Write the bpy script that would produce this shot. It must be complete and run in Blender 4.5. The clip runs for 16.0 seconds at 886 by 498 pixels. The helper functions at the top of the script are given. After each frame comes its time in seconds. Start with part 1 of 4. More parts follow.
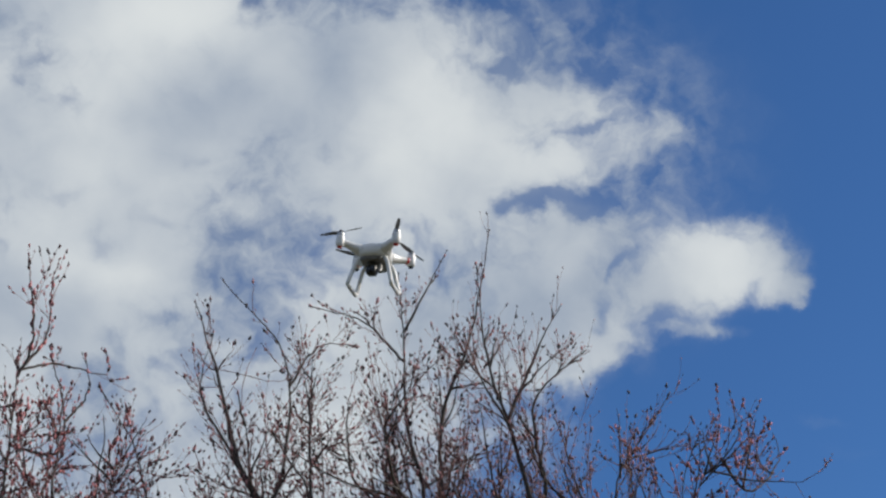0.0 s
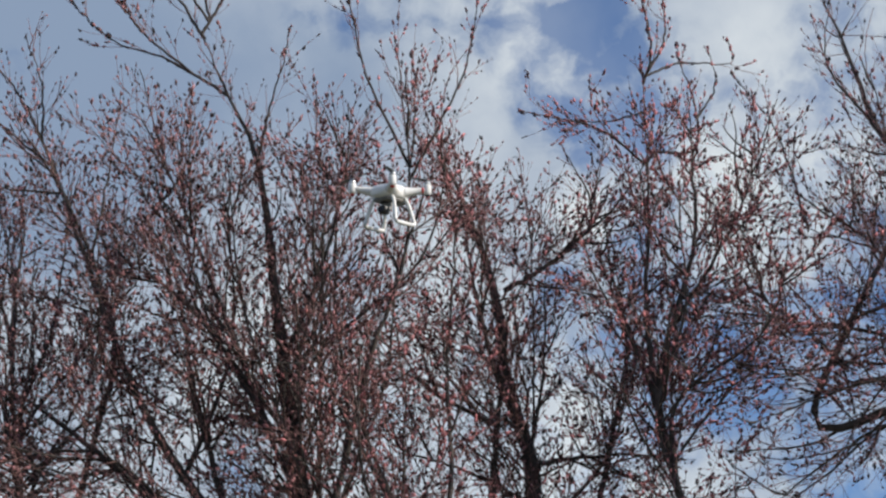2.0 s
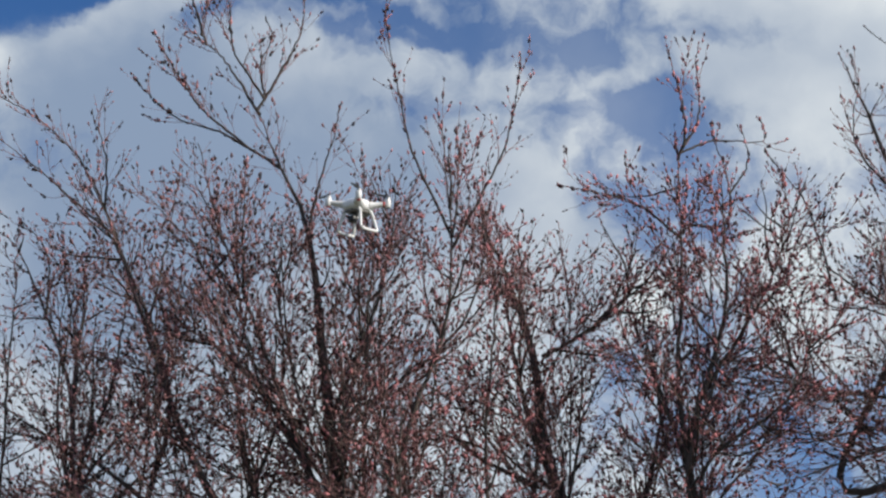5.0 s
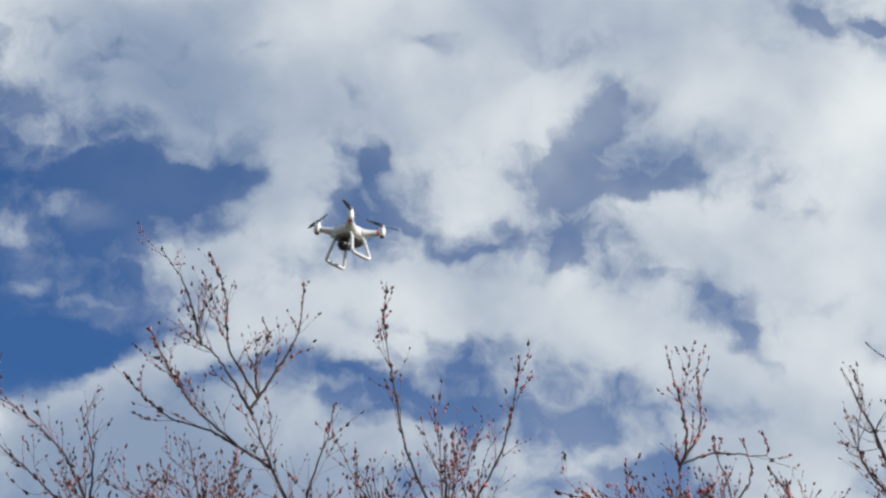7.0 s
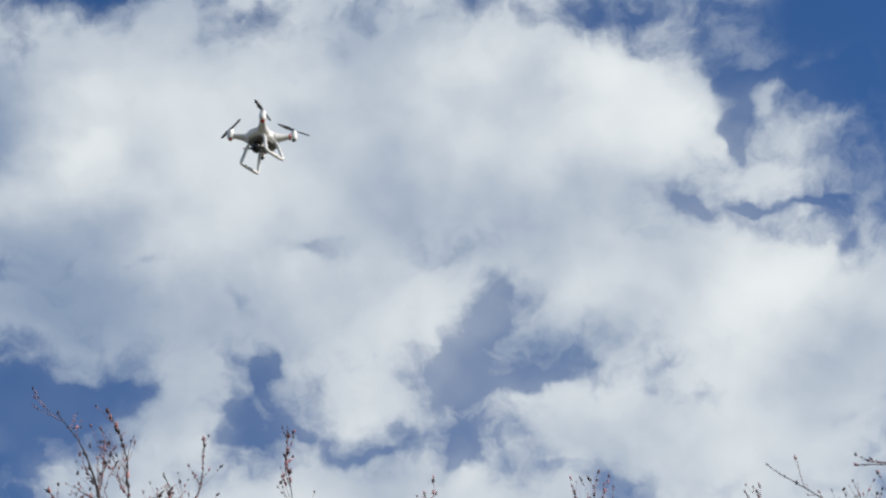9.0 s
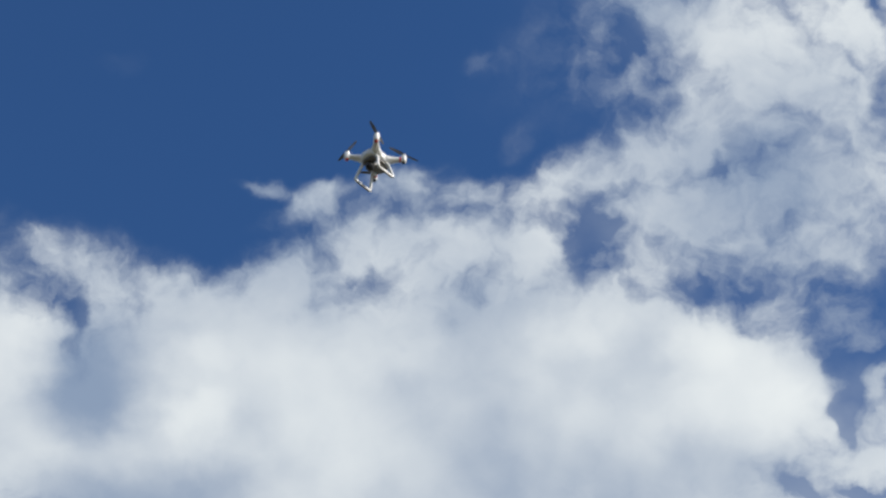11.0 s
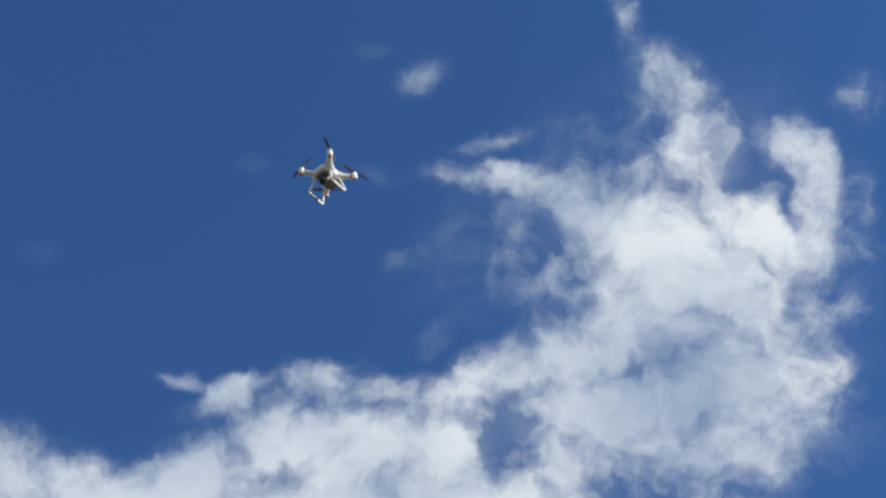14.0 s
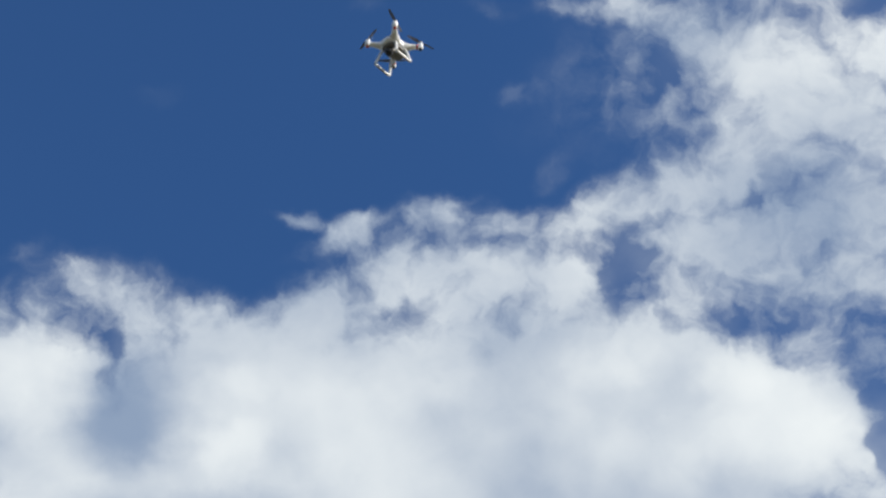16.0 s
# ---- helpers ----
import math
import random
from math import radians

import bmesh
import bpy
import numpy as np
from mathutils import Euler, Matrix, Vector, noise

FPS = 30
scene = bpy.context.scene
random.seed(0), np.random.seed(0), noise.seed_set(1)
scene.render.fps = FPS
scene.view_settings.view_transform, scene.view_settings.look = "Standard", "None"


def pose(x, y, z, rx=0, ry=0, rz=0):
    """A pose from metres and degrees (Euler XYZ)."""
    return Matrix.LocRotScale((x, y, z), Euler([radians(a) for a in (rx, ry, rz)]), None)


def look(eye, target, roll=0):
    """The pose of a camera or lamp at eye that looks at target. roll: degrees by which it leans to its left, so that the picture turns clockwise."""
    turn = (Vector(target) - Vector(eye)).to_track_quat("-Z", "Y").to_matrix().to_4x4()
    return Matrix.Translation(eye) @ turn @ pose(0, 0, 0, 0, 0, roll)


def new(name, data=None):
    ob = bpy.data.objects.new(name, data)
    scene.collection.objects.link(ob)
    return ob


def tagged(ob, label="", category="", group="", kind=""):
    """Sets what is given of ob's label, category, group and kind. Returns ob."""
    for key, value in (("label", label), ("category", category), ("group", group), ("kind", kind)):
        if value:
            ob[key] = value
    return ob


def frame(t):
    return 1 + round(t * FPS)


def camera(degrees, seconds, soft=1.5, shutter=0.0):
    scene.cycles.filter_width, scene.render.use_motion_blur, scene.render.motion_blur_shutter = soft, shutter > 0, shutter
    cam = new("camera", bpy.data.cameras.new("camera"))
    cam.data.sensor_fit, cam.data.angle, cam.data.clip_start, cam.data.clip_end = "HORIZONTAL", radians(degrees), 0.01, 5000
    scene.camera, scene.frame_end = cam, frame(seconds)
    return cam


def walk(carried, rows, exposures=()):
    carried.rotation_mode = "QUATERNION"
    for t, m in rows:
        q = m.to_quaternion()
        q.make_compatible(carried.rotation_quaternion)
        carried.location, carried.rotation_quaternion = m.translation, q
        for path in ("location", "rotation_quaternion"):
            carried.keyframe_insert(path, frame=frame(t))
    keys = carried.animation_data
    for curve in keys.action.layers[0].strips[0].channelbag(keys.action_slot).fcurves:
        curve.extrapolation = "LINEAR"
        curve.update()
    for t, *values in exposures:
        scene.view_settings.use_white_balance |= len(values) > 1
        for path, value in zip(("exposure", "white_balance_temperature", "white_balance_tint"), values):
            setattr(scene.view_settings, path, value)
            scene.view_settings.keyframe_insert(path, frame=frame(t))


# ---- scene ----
cam = camera(27.95, 16.0, soft=2.5)
ROWS = [
    (0, pose(-2.602, -9.390, 2.400, 122.571, 1.712, -28.288)),
    (0.5, pose(-1.973, -9.858, 2.559, 119.925, -2.106, -17.690)),
    (1, pose(-1.356, -10.629, 2.568, 114.323, -0.746, -9.069)),
    (1.5, pose(-0.773, -10.836, 2.786, 111.187, -0.130, -5.952)),
    (2, pose(-0.385, -10.852, 3.043, 111.489, 0.682, -2.302)),
    (2.5, pose(-0.259, -11.113, 3.214, 110.321, 0.294, 1.184)),
    (3, pose(-0.233, -11.425, 3.367, 108.646, -0.159, 0.333)),
    (3.2, pose(-0.225, -11.557, 3.506, 107.492, -0.284, -0.129)),
    (5.3, pose(0.063, -12.317, 1.855, 116.433, -0.607, -0.604)),
    (5.5, pose(0.064, -12.067, 1.766, 117.999, -0.608, 0.047)),
    (6, pose(0.131, -11.380, 1.615, 121.230, -0.630, 0.637)),
    (6.5, pose(0.123, -11.044, 1.448, 123.591, -1.569, -0.451)),
    (7, pose(0.076, -10.918, 1.130, 126.191, -1.656, -1.350)),
    (7.5, pose(0.039, -10.795, 0.794, 127.612, -1.239, -1.510)),
    (8, pose(0.019, -10.681, 0.453, 129.014, -0.782, -1.651)),
    (8.5, pose(-0.037, -10.371, 0.312, 130.022, 1.621, -2.143)),
    (9, pose(-0.011, -10.260, -0.032, 132.643, 3.143, -1.945)),
    (9.5, pose(0.021, -10.270, -0.484, 136.221, 1.840, 1.115)),
    (10, pose(0.019, -10.186, -0.763, 139.401, -0.161, 0.284)),
    (10.2, pose(0.020, -10.142, -0.876, 140.164, -0.626, -0.557)),
    (12.3, pose(-0.031, -9.458, -2.054, 144.505, -0.423, -1.205)),
    (12.5, pose(-0.037, -9.404, -2.122, 146.109, -0.581, -0.943)),
    (13, pose(-0.028, -9.346, -2.250, 148.949, -0.072, -1.395)),
    (13.5, pose(-0.034, -9.387, -2.334, 148.303, 0.877, -2.700)),
    (14, pose(-0.114, -9.494, -2.383, 147.640, 0.857, -3.513)),
    (14.5, pose(-0.268, -9.710, -2.343, 145.025, 0.978, -4.441)),
    (15, pose(-0.302, -9.823, -2.302, 142.770, 1.380, -5.455)),
    (15.5, pose(-0.180, -9.812, -2.307, 141.960, 1.012, -5.044)),
    (16, pose(0.132, -9.699, -2.363, 142.324, -1.456, -0.227)),
]
walk(cam, ROWS, [(0, -0.22), (0.7, -0.05), (1.2, 0.0), (10.2, 0.0), (12.5, 0.08), (13.0, 0.09), (13.5, 0.19), (14.0, 0.18), (14.6, 0.08), (16, 0.1)])
DRONE_PLACE, DRONE_TURN, DRONE_LEAN, DRONE_SPAN = (-0.308, -4.850, 5.622), 228, 10, 0.275

# ---- light ----
SUN_AZ, SUN_EL = 108.0, 30.0          # degrees clockwise from +y, and above the horizon

sun_data = bpy.data.lights.new("sun", "SUN")
sun_data.energy, sun_data.angle, sun_data.color = 5.0, radians(0.55), (1.0, 0.93, 0.82)
sun = new("sun", sun_data)
_sd = Vector((math.sin(radians(SUN_AZ)) * math.cos(radians(SUN_EL)), math.cos(radians(SUN_AZ)) * math.cos(radians(SUN_EL)), math.sin(radians(SUN_EL))))
sun.matrix_world = look(tuple(_sd * 60), (0, 0, 0))

# ---- sky: blue air with broken cumulus, in a chart of the sky centred at azimuth 4, height 42 degrees ----
# each puff: place right and up in the chart, half length, half breadth, turn in degrees, cover
plume_crown = [
    (0.159, 0.333, 0.022, 0.018, -3, 0.62), (0.181, 0.288, 0.030, 0.013, -33, 0.72), (0.216, 0.326, 0.021, 0.013, -24, 0.55), (0.226, 0.298, 0.016, 0.023, -3, 0.60), (0.213, 0.269, 0.019, 0.013, -44, 0.60), (0.142, 0.373, 0.024, 0.016, -23, 0.42), (0.115, 0.405, 0.025, 0.009, -57, 0.28), (0.108, 0.425, 0.010, 0.010, -3, 0.20), (0.125, 0.354, 0.018, 0.008, -3, 0.20), (0.249, 0.355, 0.015, 0.012, -34, 0.28), (0.250, 0.290, 0.009, 0.025, -4, 0.20), (0.238, 0.232, 0.017, 0.007, -18, 0.22), (0.241, 0.262, 0.014, 0.011, 17, 0.15)]
plume_body = [
    (0.122, 0.281, 0.035, 0.022, -18, 0.68), (0.144, 0.251, 0.041, 0.027, -2, 0.68), (0.126, 0.225, 0.029, 0.019, -2, 0.55), (0.147, 0.200, 0.053, 0.024, -2, 0.50), (0.177, 0.246, 0.025, 0.022, -3, 0.42), (0.182, 0.208, 0.038, 0.019, -3, 0.42), (0.212, 0.194, 0.028, 0.019, -3, 0.35), (0.158, 0.177, 0.053, 0.022, -2, 0.45), (0.200, 0.157, 0.043, 0.018, -2, 0.40), (0.093, 0.295, 0.031, 0.015, -17, 0.48), (0.062, 0.314, 0.034, 0.010, -14, 0.45), (0.026, 0.318, 0.028, 0.009, 3, 0.38), (0.036, 0.339, 0.023, 0.005, 10, 0.20), (-0.029, 0.317, 0.016, 0.005, -11, 0.12), (0.089, 0.344, 0.013, 0.006, -2, 0.20), (0.041, 0.268, 0.061, 0.029, 8, 0.12)]
sky_wisps = [
    (-0.005, 0.375, 0.016, 0.010, 24, 0.25), (-0.102, 0.327, 0.010, 0.006, -0, 0.13), (-0.220, 0.274, 0.015, 0.007, 0, 0.09), (-0.033, 0.388, 0.010, 0.005, -1, 0.09), (-0.011, 0.266, 0.016, 0.006, -1, 0.10), (0.001, 0.224, 0.013, 0.008, 29, 0.12), (-0.143, 0.204, 0.016, 0.006, -13, 0.28), (-0.105, 0.199, 0.027, 0.008, -1, 0.26), (-0.060, 0.209, 0.019, 0.008, 4, 0.36), (-0.032, 0.196, 0.030, 0.011, -1, 0.30), (0.026, 0.204, 0.026, 0.013, 23, 0.42), (0.071, 0.215, 0.027, 0.015, 18, 0.42), (0.100, 0.224, 0.019, 0.015, -2, 0.42)]
west_cumulus = [
    (-0.303, 0.116, 0.042, 0.039, -16, 1.00), (-0.280, 0.108, 0.025, 0.027, -1, 1.00), (-0.263, 0.168, 0.022, 0.009, -36, 0.30), (-0.238, 0.152, 0.019, 0.012, -1, 0.38), (-0.210, 0.153, 0.028, 0.011, -1, 0.50), (-0.235, 0.158, 0.057, 0.020, -9, 0.42), (-0.297, 0.188, 0.012, 0.006, 30, 0.13), (-0.232, 0.131, 0.016, 0.014, -1, 0.45), (-0.291, 0.074, 0.046, 0.018, -1, 0.95)]
bank_tops = [
    (-0.058, 0.205, 0.024, 0.010, 10, 0.45), (-0.107, 0.199, 0.021, 0.008, 13, 0.36), (-0.138, 0.204, 0.013, 0.006, -16, 0.32), (-0.120, 0.188, 0.026, 0.008, 19, 0.36), (-0.020, 0.197, 0.026, 0.011, -2, 0.26), (0.028, 0.199, 0.025, 0.013, 23, 0.55), (0.051, 0.211, 0.022, 0.012, -3, 0.42), (0.070, 0.219, 0.019, 0.014, -3, 0.36), (0.081, 0.177, 0.038, 0.021, -3, 0.55), (0.114, 0.182, 0.033, 0.019, -3, 0.46), (0.086, 0.149, 0.034, 0.015, -2, 0.40), (0.133, 0.156, 0.028, 0.017, -3, 0.32), (0.165, 0.173, 0.028, 0.028, -3, 0.30), (0.156, 0.133, 0.037, 0.034, -3, 0.36)]
bank_face = [
    (-0.185, 0.132, 0.041, 0.023, 7, 0.85), (-0.133, 0.146, 0.035, 0.021, 19, 0.85), (-0.135, 0.096, 0.133, 0.040, -1, 1.00), (-0.082, 0.172, 0.038, 0.019, 13, 0.72), (-0.037, 0.161, 0.035, 0.022, -2, 0.80), (0.003, 0.161, 0.024, 0.017, -12, 0.88), (0.006, 0.110, 0.079, 0.038, -2, 1.00), (0.099, 0.099, 0.036, 0.023, -2, 1.00), (0.138, 0.082, 0.029, 0.024, -23, 1.00), (0.156, 0.080, 0.015, 0.021, -2, 0.95), (0.047, 0.125, 0.035, 0.019, -2, 0.80)]
bank_heart = [
    (-0.048, 0.062, 0.159, 0.060, -4, 1.00), (0.089, 0.064, 0.062, 0.053, -5, 1.00), (0.149, 0.078, 0.021, 0.025, -5, 0.90), (-0.220, 0.093, 0.059, 0.034, -4, 0.88), (-0.191, 0.047, 0.110, 0.027, -4, 0.95), (-0.269, 0.049, 0.046, 0.022, -4, 0.90), (0.153, -0.016, 0.058, 0.032, 6, 0.97), (0.182, 0.040, 0.015, 0.008, -5, 0.60), (0.191, 0.080, 0.012, 0.009, -5, 0.35), (-0.241, 0.006, 0.093, 0.020, -4, 0.70), (-0.100, -0.011, 0.063, 0.025, -4, 0.88), (-0.010, -0.023, 0.038, 0.028, -4, 0.97), (0.068, 0.002, 0.041, 0.022, -4, 0.95)]
broken_upper = [
    (-0.054, 0.072, 0.215, 0.054, -2, 1.00), (-0.174, -0.015, 0.081, 0.025, -3, 0.72), (-0.058, -0.026, 0.048, 0.027, -2, 0.90), (-0.035, -0.071, 0.040, 0.021, -2, 0.88), (0.150, -0.025, 0.103, 0.033, -2, 1.00), (-0.136, -0.061, 0.021, 0.035, -3, 0.92), (-0.148, -0.082, 0.030, 0.014, -13, 0.92), (0.199, 0.054, 0.034, 0.011, 5, 0.55), (0.227, 0.065, 0.018, 0.007, 12, 0.50), (0.202, 0.043, 0.031, 0.007, -3, 0.60)]
broken_lower = [
    (-0.181, -0.103, 0.040, 0.018, 5, 0.97), (-0.069, -0.127, 0.111, 0.025, -6, 1.00), (0.026, -0.144, 0.095, 0.023, -8, 1.00), (0.085, -0.092, 0.047, 0.024, 3, 0.97), (0.153, -0.111, 0.056, 0.027, -2, 0.88), (0.195, -0.081, 0.046, 0.031, -2, 0.95), (0.198, -0.150, 0.046, 0.031, -2, 0.95), (0.135, -0.170, 0.050, 0.016, -12, 0.92), (-0.127, -0.149, 0.063, 0.014, -11, 0.95)]
west_strands = [
    (-0.254, -0.076, 0.020, 0.008, -9, 0.28), (-0.295, -0.083, 0.010, 0.007, -1, 0.38), (-0.283, -0.116, 0.020, 0.004, -1, 0.16), (-0.262, -0.125, 0.017, 0.003, -1, 0.22), (-0.281, -0.022, 0.037, 0.014, -1, 0.38), (-0.199, -0.161, 0.047, 0.013, 13, 0.92), (-0.256, -0.184, 0.053, 0.015, 9, 0.90), (-0.299, -0.190, 0.018, 0.012, 9, 1.00), (-0.193, -0.213, 0.104, 0.032, -1, 1.00), (-0.098, -0.211, 0.038, 0.011, -0, 0.66), (-0.024, -0.212, 0.014, 0.006, -0, 0.50), (-0.040, -0.223, 0.041, 0.007, -5, 0.42)]
west_haze = [
    (-0.255, -0.092, 0.081, 0.068, -1, 0.13)]
low_grey = [
    (-0.255, -0.215, 0.070, 0.035, 5, 0.95), (-0.177, -0.244, 0.064, 0.061, -3, 0.95), (-0.212, -0.311, 0.161, 0.061, -3, 0.93), (-0.097, -0.283, 0.081, 0.055, -2, 0.88), (-0.032, -0.279, 0.049, 0.036, -1, 0.88), (-0.001, -0.318, 0.039, 0.039, -1, 0.80), (0.057, -0.341, 0.021, 0.021, -0, 0.80), (-0.021, -0.221, 0.024, 0.007, -2, 0.42), (0.143, -0.243, 0.043, 0.053, -0, 0.80), (0.106, -0.214, 0.041, 0.019, -16, 0.85), (0.165, -0.186, 0.037, 0.037, -1, 0.97), (0.126, -0.348, 0.047, 0.028, 0, 0.30)]
east_wood = [
    (0.263, -0.329, 0.083, 0.073, 4, 0.50), (0.229, -0.453, 0.105, 0.043, 4, 0.50), (0.294, -0.448, 0.048, 0.039, 5, 0.40)]
wood_haze = [
    (0.048, -0.267, 0.179, 0.105, -1, 0.50), (-0.293, -0.332, 0.127, 0.063, -4, 0.70)]
low_east = [
    (-0.207, -0.536, 0.202, 0.067, -4, 0.88), (0.081, -0.439, 0.130, 0.107, -1, 0.50), (-0.319, -0.334, 0.095, 0.095, -5, 0.80), (-0.178, -0.355, 0.203, 0.124, -4, 0.90), (-0.014, -0.348, 0.072, 0.042, -2, 0.60), (0.014, -0.491, 0.083, 0.043, -1, 0.60), (0.152, -0.343, 0.044, 0.050, -1, 0.75), (0.144, -0.502, 0.038, 0.026, 0, 0.50), (-0.251, -0.456, 0.172, 0.056, -5, 0.85), (-0.051, -0.442, 0.083, 0.050, -2, 0.75), (0.069, -0.390, 0.020, 0.021, -1, 0.85), (0.128, -0.508, 0.045, 0.016, 0, 0.60), (0.026, -0.307, 0.030, 0.026, -2, 0.60), (-0.087, -0.510, 0.168, 0.020, -3, 0.50)]
east_bank = [
    (0.294, -0.033, 0.106, 0.045, 9, 1.00), (0.365, -0.052, 0.049, 0.031, 14, 0.95), (0.412, -0.016, 0.028, 0.016, -0, 0.66), (0.456, -0.023, 0.025, 0.012, 5, 0.50), (0.488, -0.019, 0.011, 0.011, 15, 0.45), (0.428, -0.053, 0.050, 0.015, 26, 0.88), (0.338, -0.092, 0.078, 0.031, 14, 0.95), (0.451, -0.093, 0.037, 0.018, 14, 0.88), (0.444, -0.124, 0.040, 0.025, 14, 0.93), (0.477, -0.144, 0.027, 0.015, 24, 0.85), (0.310, -0.246, 0.137, 0.055, 12, 0.90), (0.428, -0.169, 0.050, 0.020, 13, 0.88), (0.357, -0.172, 0.079, 0.040, 13, 0.93), (0.208, -0.156, 0.063, 0.078, 13, 0.80)]
east_puff = [
    (0.511, -0.102, 0.030, 0.023, 24, 1.00), (0.532, -0.083, 0.025, 0.019, 14, 1.00), (0.559, -0.076, 0.025, 0.020, -21, 0.95), (0.539, -0.059, 0.016, 0.007, 35, 0.42), (0.577, -0.091, 0.015, 0.009, 30, 0.85), (0.533, -0.126, 0.022, 0.005, 14, 0.40), (0.614, -0.160, 0.014, 0.005, 30, 0.12), (0.635, -0.174, 0.020, 0.005, 14, 0.06), (0.381, 0.016, 0.026, 0.007, -20, 0.30)]
thin_haze = [
    (-0.003, -0.073, 0.222, 0.105, -2, 0.42), (-0.094, 0.029, 0.221, 0.079, -2, 0.50), (0.171, -0.045, 0.124, 0.124, -2, 0.50), (0.055, -0.183, 0.126, 0.050, -2, 0.35)]
high_haze = [
    (0.143, 0.261, 0.096, 0.096, 18, 0.34), (0.038, 0.181, 0.159, 0.029, 10, 0.30), (0.061, 0.303, 0.071, 0.023, -2, 0.08)]
far_haze = [
    (0.385, -0.064, 0.138, 0.109, 14, 0.40), (0.435, -0.126, 0.087, 0.043, 14, 0.40)]
upper_gaps = [
    (0.037, 0.175, 0.017, 0.010, 8, 0.43), (0.115, 0.209, 0.008, 0.007, -3, 0.25), (-0.079, 0.164, 0.007, 0.016, 18, 0.22), (-0.045, 0.122, 0.008, 0.011, -17, 0.14), (-0.016, 0.141, 0.008, 0.007, -2, 0.11), (0.067, 0.138, 0.013, 0.009, -2, 0.25), (0.098, 0.140, 0.019, 0.009, -2, 0.22), (-0.249, 0.133, 0.007, 0.019, -1, 0.36), (-0.243, 0.107, 0.016, 0.022, -1, 0.14), (0.137, 0.115, 0.012, 0.005, -33, 0.29), (0.177, 0.064, 0.006, 0.012, -2, 0.29)]
plume_gaps = [
    (0.188, 0.322, 0.011, 0.009, 17, 0.32), (0.203, 0.313, 0.009, 0.007, -3, 0.18), (0.179, 0.272, 0.019, 0.005, -33, 0.25), (0.119, 0.209, 0.011, 0.006, -2, 0.18), (0.067, 0.277, 0.016, 0.011, -2, 0.14)]
heart_gaps = [
    (-0.285, -0.009, 0.021, 0.010, -4, 0.32), (-0.231, 0.016, 0.028, 0.007, -4, 0.10), (-0.247, 0.010, 0.007, 0.002, -4, 0.14), (-0.202, 0.005, 0.007, 0.002, -4, 0.14), (-0.146, 0.010, 0.008, 0.003, -4, 0.14), (-0.113, -0.007, 0.006, 0.012, 31, 0.14), (-0.056, 0.018, 0.019, 0.007, -19, 0.19), (0.044, -0.024, 0.016, 0.019, -24, 0.20), (0.175, 0.063, 0.009, 0.006, -5, 0.36), (0.151, 0.026, 0.018, 0.005, 6, 0.32), (0.181, 0.030, 0.012, 0.003, -5, 0.43), (-0.257, 0.118, 0.005, 0.006, -4, 0.22), (-0.043, 0.122, 0.010, 0.009, -4, 0.06)]
broken_gaps = [
    (-0.213, -0.058, 0.057, 0.012, -3, 0.65), (-0.236, -0.081, 0.037, 0.015, -3, 0.43), (-0.101, -0.050, 0.009, 0.014, -3, 0.50), (-0.108, -0.075, 0.015, 0.011, -3, 0.50), (-0.115, -0.088, 0.014, 0.006, -3, 0.45), (-0.080, -0.079, 0.019, 0.006, -38, 0.36), (-0.047, -0.098, 0.020, 0.005, 2, 0.35), (0.038, -0.033, 0.041, 0.017, 48, 0.45), (0.010, -0.061, 0.022, 0.015, -2, 0.43), (0.053, -0.066, 0.035, 0.006, 10, 0.29), (0.080, -0.051, 0.047, 0.014, 8, 0.30), (0.012, -0.096, 0.016, 0.013, 38, 0.54), (0.151, -0.085, 0.013, 0.006, -2, 0.25), (0.114, -0.144, 0.019, 0.007, -42, 0.32), (0.090, -0.123, 0.023, 0.005, -7, 0.23)]
far_gaps = [
    (0.214, 0.030, 0.029, 0.004, 0, 0.43), (0.177, 0.032, 0.015, 0.004, -3, 0.29), (0.175, 0.069, 0.012, 0.014, -3, 0.40), (0.234, 0.086, 0.021, 0.010, -3, 0.58), (0.235, 0.009, 0.010, 0.007, -3, 0.40), (0.191, 0.089, 0.018, 0.009, -3, 0.36), (0.211, -0.122, 0.009, 0.006, -2, 0.19), (0.062, -0.117, 0.013, 0.003, -2, 0.22), (-0.053, 0.020, 0.020, 0.006, 16, 0.19), (-0.207, 0.007, 0.014, 0.003, -2, 0.14), (-0.232, 0.010, 0.015, 0.004, -2, 0.14), (-0.148, 0.011, 0.008, 0.003, -2, 0.14), (-0.111, -0.008, 0.015, 0.005, -58, 0.14)]
low_gaps = [
    (-0.155, -0.155, 0.021, 0.003, -16, 0.25), (-0.101, -0.180, 0.037, 0.004, -12, 0.30), (-0.050, -0.190, 0.032, 0.007, -5, 0.40), (0.009, -0.198, 0.038, 0.011, -12, 0.43), (0.033, -0.231, 0.032, 0.011, 0, 0.36), (-0.069, -0.197, 0.029, 0.004, -0, 0.25), (-0.223, -0.054, 0.066, 0.008, -1, 0.36), (-0.265, -0.148, 0.040, 0.012, -1, 0.43), (-0.183, -0.137, 0.010, 0.003, -36, 0.22)]
wood_gaps = [
    (0.058, -0.242, 0.035, 0.017, -1, 0.35), (0.080, -0.293, 0.024, 0.025, -0, 0.22), (-0.113, -0.189, 0.029, 0.004, -7, 0.22), (-0.119, -0.354, 0.020, 0.012, -2, 0.14), (0.125, -0.160, 0.019, 0.005, -46, 0.29)]
